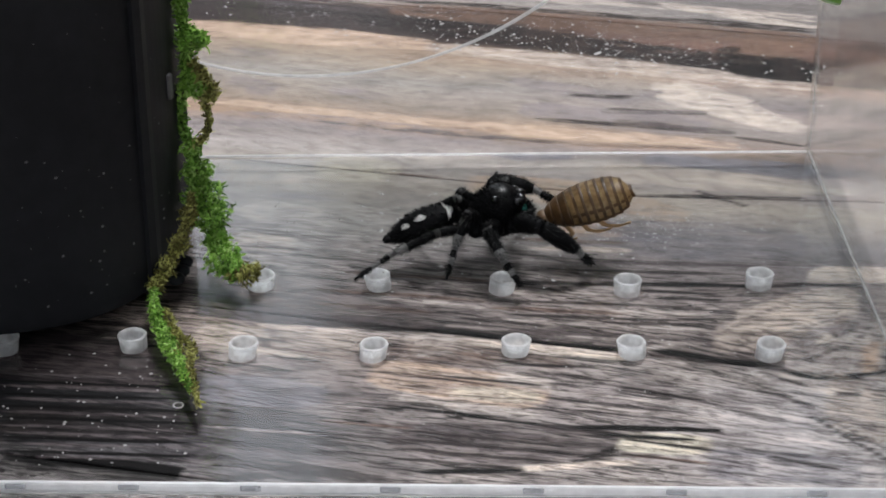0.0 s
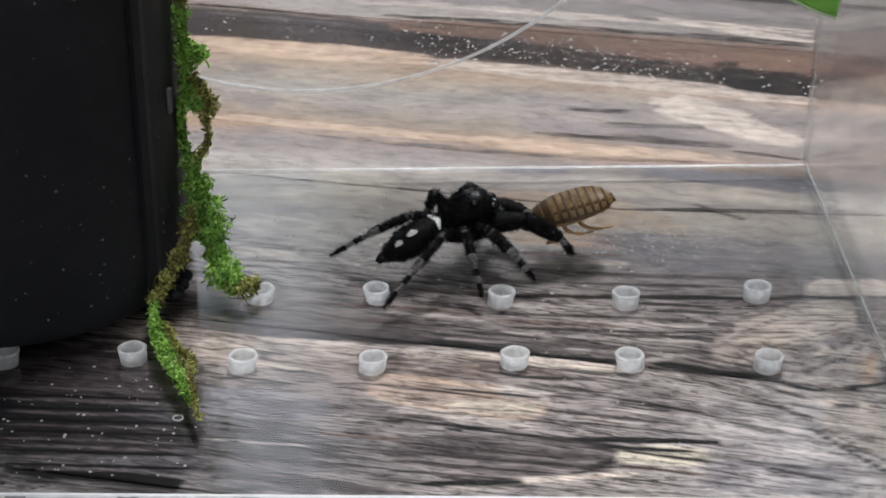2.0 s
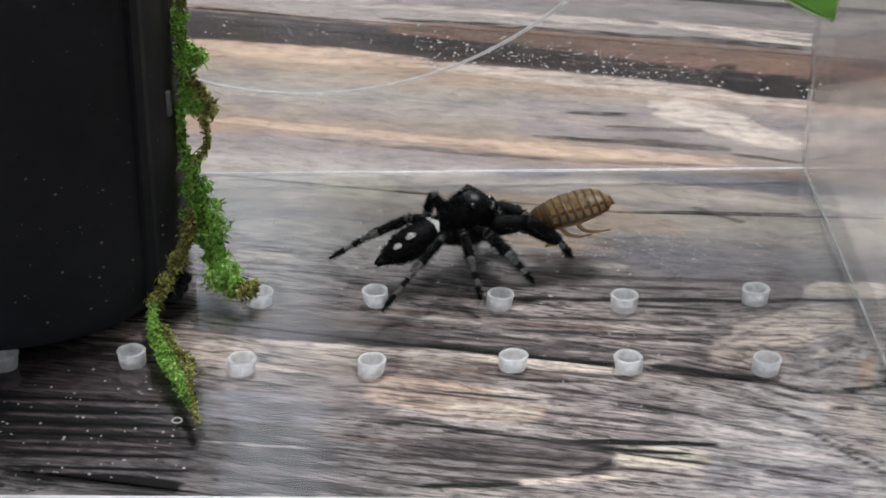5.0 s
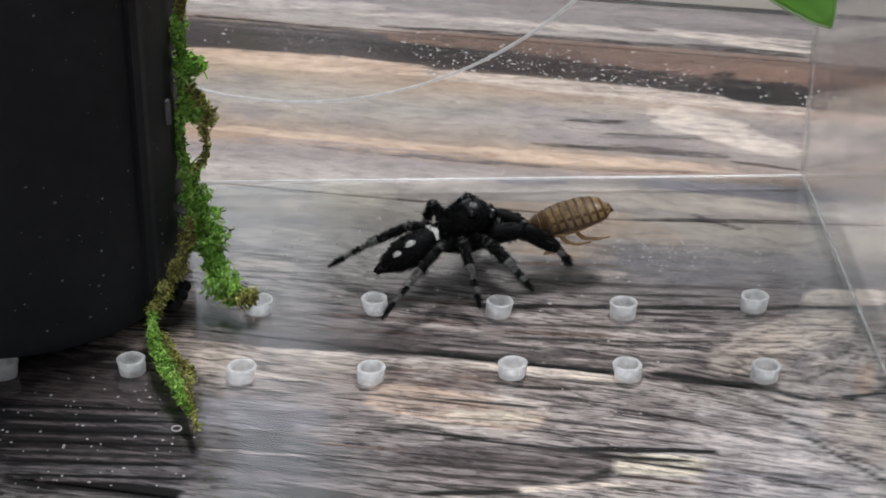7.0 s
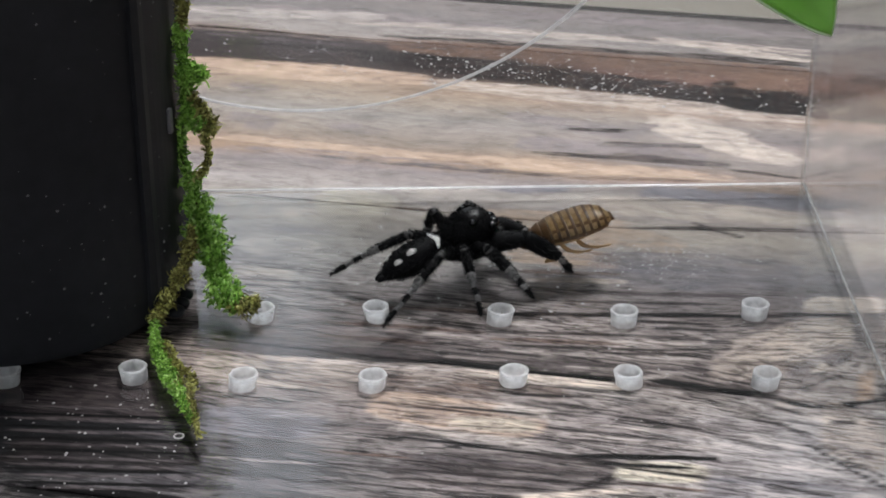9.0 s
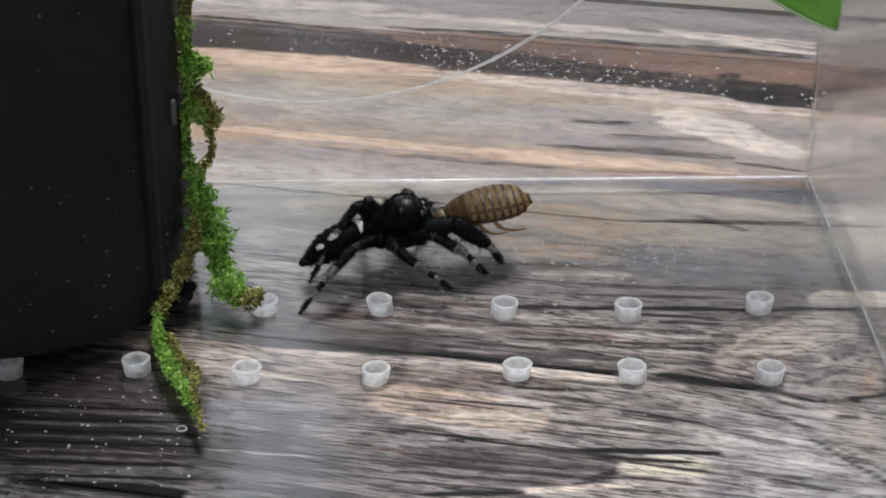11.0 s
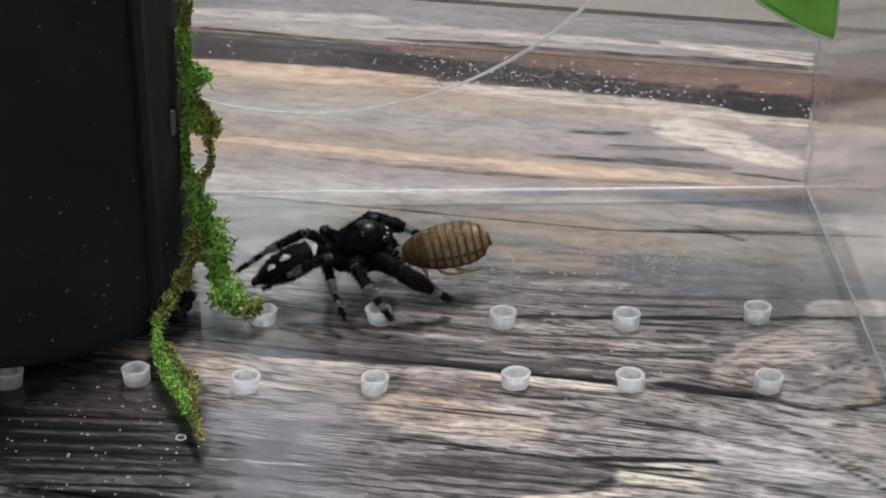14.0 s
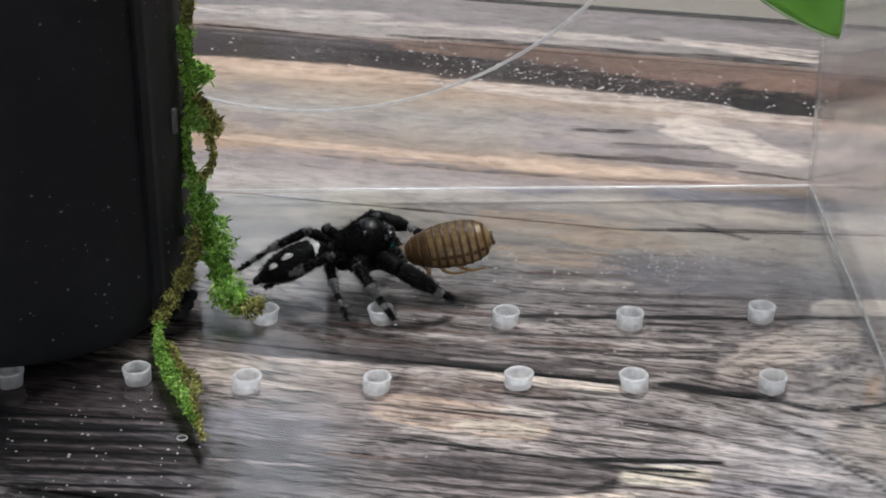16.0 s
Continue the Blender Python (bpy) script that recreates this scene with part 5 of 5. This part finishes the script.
# ---- the prey ----
def nymph():
    t = tagged(new("roach_nymph"), "brown banded roach nymph held by the spider", "insect")
    n = Nodes("brown_shell")
    p = n.coords()
    tone = n.math("ADD", n.math("MULTIPLY", n.noise(p, 700, 3), 0.55), n.math("MULTIPLY", n.noise(p, 2500, 3), 0.45))
    n.link(n.ramp(tone, [(0.36, (0.19, 0.105, 0.04, 1)), (0.5, (0.38, 0.24, 0.105, 1)), (0.64, (0.56, 0.4, 0.21, 1))]), n.bsdf.inputs["Base Color"])
    n.bsdf.inputs["Roughness"].default_value = 0.38
    brown = n.mat
    middle = plain("mid_brown_shell", (0.14, 0.074, 0.03, 1), 0.4, 0.5, 2500, 700)
    rim = plain("dark_brown_shell", (0.095, 0.052, 0.023, 1), 0.4, 0.4, 2500, 700)
    tan = plain("tan_belly", (0.40, 0.25, 0.12, 1), 0.5, 0.25, 2500, 700)
    length, wide, high, count = 7.6, 1.9, 1.5, 11

    def outline(x):
        u = x / (length / 2)
        return math.sqrt(max(0.03, 1 - abs(u) ** (1.75 if u < 0 else 3.1))) * (1 + 0.06 * u)
    for i in range(count):
        a, b = -length / 2 + length * i / count, -length / 2 + length * (i + 1) / count + 0.16
        bm = bmesh.new()
        rows = []
        # each plate overlaps the next one towards the tail (+x)
        for k, lift in ((0, -0.06), (0.3, 0.02), (0.7, 0.05), (0.9, 0.12), (1.0, 0.05)):
            x = a + (b - a) * k
            o = outline(min(max(x, -length / 2 + 0.05), length / 2 - 0.08))
            row = []
            for j in range(19):
                g = math.pi * j / 18
                flare = 1 + 0.05 * abs(math.cos(g)) ** 6
                row.append(bm.verts.new((x + 0.12 * abs(math.cos(g)) ** 3 * k, (wide * o * flare + lift) * math.cos(g), (high * o + lift) * math.sin(g) ** 0.85)))
            rows.append(row)
        for r, (p0, p1) in enumerate(zip(rows, rows[1:])):
            for j in range(18):
                f = bm.faces.new((p0[j], p0[j + 1], p1[j + 1], p1[j]))
                side = min(j, 17 - j)
                f.material_index = 1 if r == 3 or (side in (1, 2) and r == 2) else (2 if r == 2 or side == 0 or (side == 3 and r == 1) else 0)
        bmesh.ops.solidify(bm, geom=bm.faces[:], thickness=0.05)
        part("tergite", bm, [middle if i < 3 else brown, rim, middle], t, smooth=True)
    bm = bmesh.new()
    blob(bm, (0, 0, -0.1), (length / 2 - 0.15, wide * 0.93, 0.75), 20, 10)
    part("belly", bm, tan, t, "pale tan underside", smooth=True)
    bm = bmesh.new()
    blob(bm, (-length / 2 + 0.1, 0, -0.1), (0.7, 0.85, 0.6), 14, 10)
    part("head", bm, rim, t, smooth=True)
    rng = random.Random(9)
    for side in (1, -1):
        for x, fx in ((-2.2, -2.6), (-0.9, 0.4), (0.5, 2.0)):
            bm = bmesh.new()
            y = side
            tube(bm, smooth_line([(x, y * 0.9, -0.6), (x + 0.4, y * 1.7, -1.0), (fx, y * 2.0, -1.35), (fx + 1.1, y * 1.9, -1.5)], 4), [0.2] * 5 + [0.14] * 4 + [0.09] * 4, 7)
            part("leg", bm, tan, t, "thin tan leg", smooth=True)
        bm = bmesh.new()
        tube(bm, [(length / 2 - 0.3, side * 0.35, 0.0), (length / 2 + 0.02, side * 0.5, 0.0)], [0.07, 0.03], 6)
        part("cercus", bm, rim, t, smooth=True)
    return t


SPIDER, ABDOMEN, SPIDER_LEGS = spider()
NYMPH = nymph()


# ---- what moves ----
# body (x, y, z, heading, rise); abdomen (x, y, z, heading, rise, roll); the feet, each with the lean of its knee; the prey, as the abdomen
STANCES = {
    "start": ((4.07, 0.15, 3.85, 3.28, 7.62), (-1.69, -0.61, 2.59, 13.98, 18.39, -10.52),
              {(4, -1): (-7.2, -5.5, 0.1, 12), (3, -1): (0.3, -5.3, 0.1, 4), (2, -1): (6.3, -6.7, 0.1, 36),
              (1, -1): (12.3, -2.8, 0.1, 40), (4, 1): (-2.6, 4, 0, -40), (1, 1): (9.4, 2.3, 3.3, -67)}, (11.93, 0.62, 3.85, 6.23, 15.37, 26)),
    "step": ((3.55, 0.72, 3.85, 5.67, 7.9), (-2.1, -0.26, 2.33, 15.39, 20.91, -10.96),
              {(4, -1): (-7, -5.6, 0.1, -32), (3, -1): (0.3, -4.9, 0.1, 0), (2, -1): (7.9, -4.3, 0.1, 40),
              (1, -1): (12, -2.9, 0.1, 32), (4, 1): (-9.4, 1.1, 0.1, 0), (1, 1): (8.6, 2.9, 3.2, -68)}, (11.45, 1.38, 3.71, 7.67, 15.44, 22)),
    "plant": ((2, 1.28, 4.08, 18.17, 1.91), (-2.47, -0.78, 2.59, 26.47, 18.4, -13.27),
              {(4, -1): (-4.8, -7.9, 0.1, -28), (3, -1): (0.3, -5.1, 0.1, -12), (2, -1): (8, -4, 0.1, 24),
              (1, -1): (11.9, 2.9, 0.1, 10), (4, 1): (-9.5, 1, 0.1, -24), (3, 1): (-1.5, 5.6, 0, -32), (1, 1): (8.4, 2.4, 3.3, -100)}, (10.62, 2.7, 3.51, 8.14, 14.73, 4)),
    "feed": ((1.98, 1.3, 4.08, 17.81, 1.32), (-2.45, -0.89, 2.56, 30.08, 19.28, -13.36),
              {(4, -1): (-4.7, -8.1, 0.1, -32), (3, -1): (3.3, -6.3, 0.1, 8), (2, -1): (7.7, -3.4, 0.1, 28),
              (1, -1): (11.1, 1.2, 0.1, 15), (4, 1): (-9.4, 1, 0.1, -32), (3, 1): (-1.5, 5.6, 0, -16), (1, 1): (8.1, 1.7, 3.3, -104)}, (10.68, 2.82, 3.42, 9.95, 12.42, 0)),
    "drag": ((-4.48, 2.73, 3.8, 8.75, 3.57), (-9.65, 1.14, 2.37, 25.4, 22.2, -12.34),
              {(4, -1): (-11.8, -7.1, 0.1, -8), (3, -1): (0.6, -2.9, 0.1, 56), (2, -1): (3.4, -0.4, 0.1, -20),
              (1, -1): (4.9, 1.7, 0.1, 5), (4, 1): (-11.3, -1.9, 0.1, 0), (3, 1): (-7.2, 7.6, 0, -20), (1, 1): (0.6, 4.4, 3.3, -84)}, (2.92, 4.53, 4.02, 12.06, 5.66, 14)),
    "reach": ((-4.83, 2.78, 3.7, 7.94, 4), (-10.1, 1, 2.02, 27.91, 24.53, -10.34),
              {(4, -1): (-11.7, -7, 0.1, -20), (3, -1): (-0.7, -1.9, 0.1, 48), (2, -1): (2.2, -1.9, 0.1, -36),
              (1, -1): (4.9, 1.9, 0.1, 5), (4, 1): (-18, 2.2, 0.1, 0), (3, 1): (-7.5, 7.7, 0, -60), (1, 1): (0.1, 3.8, 3.3, -96)}, (2.53, 4.25, 3.75, 10.78, 6.47, 16)),
    "pull": ((-5.11, 2.6, 3.85, 7.79, 4.65), (-10.52, 0.8, 1.95, 25.3, 21.16, -10.26),
              {(4, -1): (-11.8, -7.1, 0.1, -16), (3, -1): (-4.9, -6.3, 0.1, 44), (2, -1): (0.1, -1.9, 0.1, 36),
              (1, -1): (5, 1.9, 0.1, 28), (4, 1): (-17.7, 1.9, 0.1, 0), (3, 1): (-7.8, 7.5, 0, -60), (1, 1): (-1.2, 2.8, 3.9, -50)}, (2.12, 3.67, 3.56, 8.02, 8.38, 22)),
    "haul": ((-7.09, 2.15, 3.85, 5.82, 7.04), (-12.43, 0.48, 1.94, 26.05, 23.71, -11.95),
              {(4, -1): (-11.6, -6.6, 0.1, -16), (3, -1): (-5.3, -6, 0.1, 36), (2, -1): (0.4, -2.2, 0.1, 40),
              (1, -1): (1.8, 0.6, 0.1, 40), (4, 1): (-17.9, 2.2, 0.1, -36), (3, 1): (-9.6, 7.1, 0, -56), (1, 1): (-1.7, 3.4, 4.4, -72)}, (0.08, 4.08, 4.37, 14.36, 8.03, 28)),
    "sink": ((-7.05, 1.23, 3.85, 5.19, 5.42), (-13.18, -0.2, 2.13, 21.9, 24.47, -12.9),
              {(4, -1): (-14.2, -2.8, 0.1, -38), (3, -1): (-5.3, -6, 0.1, 44), (2, -1): (-0.7, -2.7, 0.1, 52),
              (1, -1): (0.4, 0, 0.1, 50), (4, 1): (-18, 1.4, 0.1, -28), (3, 1): (-9.5, 6.2, 0, -52), (1, 1): (-1.8, 3.4, 3.7, -73)}, (0.07, 3, 3.19, 23.02, -0.16, 32)),
    "settle": ((-7.08, 0.7, 3.85, 5.4, 3), (-13, -0.6, 2.2, 19, 23.5, -12.9),
              {(4, -1): (-14.5, -1.3, 0.1, -56), (3, -1): (-5.5, -6, 0.1, 46), (2, -1): (-2.9, -4.4, 0.8, 36),
              (1, -1): (0.5, 0.1, 0.1, 54), (4, 1): (-18, 1.5, 0.1, -26), (3, 1): (-9.6, 5.6, 0, -48), (1, 1): (-1.9, 2.6, 3.7, -72)}, (0.02, 1.5, 3.05, 13, 5, 35)),
    "brace": ((-7.1, 0.3, 3.85, 5.5, 1.5), (-12.95, -0.9, 2.3, 17.5, 23, -12.8),
              {(4, -1): (-14.6, -1.4, 0.1, -56), (3, -1): (-5.6, -6.1, 0.1, 48), (2, -1): (-4.1, -6.7, 0.1, 44),
              (1, -1): (0.6, 0, 0.1, 56), (4, 1): (-17.9, 1.6, 0.1, -24), (3, 1): (-9.6, 5.2, 0, -46), (1, 1): (-1.7, 2.9, 3.1, -70)}, (0, 1.1, 3, 10, 6.5, 36)),
    "rest": ((-7.1, 0.01, 3.85, 5.7, 0.67), (-12.86, -1.11, 2.4, 16.88, 22.51, -12.82),
              {(4, -1): (-15.2, -1.2, 0.1, -56), (3, -1): (-8, -6.7, 0.1, 52), (2, -1): (-4.2, -6.7, 0.1, 44),
              (1, -1): (0.7, -3.3, 0.1, 58), (4, 1): (-17.8, 1.7, 0.1, -20), (3, 1): (-9.6, 5, 0, -44), (1, 1): (-1.5, 2.6, 2.8, -72)}, (0, 0.85, 2.98, 9, 7, 36)),
}
TIMELINE = ((0.0, "start"), (0.1, "step"), (0.22, "step"), (0.46, "plant"), (0.53, "plant"), (0.7, "feed"), (9.3, "feed"), (11.3, "drag"), (11.55, "drag"), (11.7, "reach"),
            (11.85, "reach"), (11.98, "pull"), (12.02, "pull"), (12.11, "haul"), (12.3, "sink"), (12.4, "settle"), (12.5, "brace"), (12.69, "brace"), (12.8, "rest"), (16.0, "rest"))


def stance_at(t):
    for (t0, a), (t1, b) in zip(TIMELINE, TIMELINE[1:]):
        if t <= t1:
            break
    k = min(1, max(0, (t - t0) / (t1 - t0)))
    k = k * k * (3 - 2 * k)
    (b0, a0, f0, p0), (b1, a1, f1, p1) = STANCES[a], STANCES[b]

    def blend(u, v):
        return [x + (y - x) * k for x, y in zip(u, v)]
    body, rear, prey = blend(b0, b1), blend(a0, a1), blend(p0, p1)
    home = pose(body[0], body[1], 0, 0, 0, body[3])
    spare = {(2, 1): (*(home @ Vector((3.2, 5.2, 0))), 0), (3, 1): (*(home @ Vector((-2.0, 5.2, 0))), -30)}
    feet = {}
    for i, key in enumerate(SPIDER_LEGS):
        foot0, foot1 = f0.get(key, spare.get(key)), f1.get(key, spare.get(key))
        # legs step one after the other
        start = 0.12 * (i % 3)
        q = min(1, max(0, (k - start) / 0.7))
        far = math.dist(foot0[:3], foot1[:3])
        feet[key] = (Vector(foot0[:3]).lerp(Vector(foot1[:3]), q) + Vector((0, 0, min(1.5, far * 0.25) * math.sin(math.pi * q))), foot0[3] + (foot1[3] - foot0[3]) * q)
    return body, rear, feet, prey


def segment(a, b, pole):
    """The pose of a piece that runs from a to b, its upper side towards pole."""
    x = (b - a).normalized()
    y = pole.cross(x)
    y = y.normalized() if y.length > 1e-6 else x.orthogonal().normalized()
    z = x.cross(y)
    m = Matrix((x, y, z)).transposed().to_4x4()
    m.translation = a * MM
    return m


def leg_poses(k, side, foot, lean):
    """Three pieces from hip to foot, the knee up."""
    la, lb, lc, _, bent = LEGS[k]
    hx, hy, hz = HIPS[k]
    hip = Vector((hx, hy * side, hz))
    gap = foot - hip
    along = gap.normalized()
    up = Vector((0, 0, 1))
    up = (up - along * up.dot(along)).normalized()
    up = up * math.cos(radians(lean)) + along.cross(up) * math.sin(radians(lean))
    # knee to foot as one slightly bent piece
    lower = math.sqrt(lb * lb + lc * lc + 2 * lb * lc * math.cos(bent))
    d = min(max(gap.length, abs(la - lower) + 0.2), (la + lower) * 0.995)
    c = (la * la + d * d - lower * lower) / (2 * la * d)
    knee = hip + along * la * c + up * la * math.sqrt(max(0, 1 - c * c))
    end = hip + along * d
    down = (end - knee).normalized()
    over = (up - down * up.dot(down)).normalized()
    q = (lb + lc * math.cos(bent)) / lower * lb
    ankle = knee + down * q + over * math.sqrt(max(0, lb * lb - q * q))
    tip = end
    pole = up
    return segment(hip, knee, pole), segment(knee, ankle, pole), segment(ankle, tip, pole)


def motions():
    times = [0.0, 0.05, 0.1, 0.16, 0.22, 0.28, 0.34, 0.4, 0.46, 0.53, 0.59, 0.65, 0.7, 9.3]
    times += [9.5 + 0.2 * i for i in range(9)] + [11.3, 11.42, 11.55, 11.6, 11.65, 11.7, 11.85, 11.92, 11.98, 12.02, 12.07, 12.11]
    times += [12.17, 12.23, 12.3, 12.35, 12.4, 12.45, 12.5, 12.69, 12.72, 12.75, 12.78, 12.8, 16.0]
    body_rows, rear_rows, prey_rows, leg_rows = [], [], [], {key: ([], [], []) for key in SPIDER_LEGS}
    for t in times:
        body, rear, feet, prey = stance_at(t)
        m = pose(body[0] * MM, body[1] * MM, body[2] * MM, 0, -body[4], body[3])
        inverse = m.inverted()
        body_rows.append((t, m))
        rear_rows.append((t, inverse @ pose(rear[0] * MM, rear[1] * MM, rear[2] * MM, rear[5], -rear[4], rear[3])))
        prey_rows.append((t, pose(prey[0] * MM, prey[1] * MM, prey[2] * MM, prey[5], -prey[4], prey[3])))
        for key, rows in leg_rows.items():
            foot, lean = feet[key]
            local = inverse @ (foot * MM) / MM
            for row, piece in zip(rows, leg_poses(*key, local, lean)):
                row.append((t, piece))
    walk(SPIDER, body_rows)
    walk(ABDOMEN, rear_rows)
    walk(NYMPH, prey_rows)
    for key, rows in leg_rows.items():
        for piece, row in zip(SPIDER_LEGS[key], rows):
            walk(piece, row)


motions()
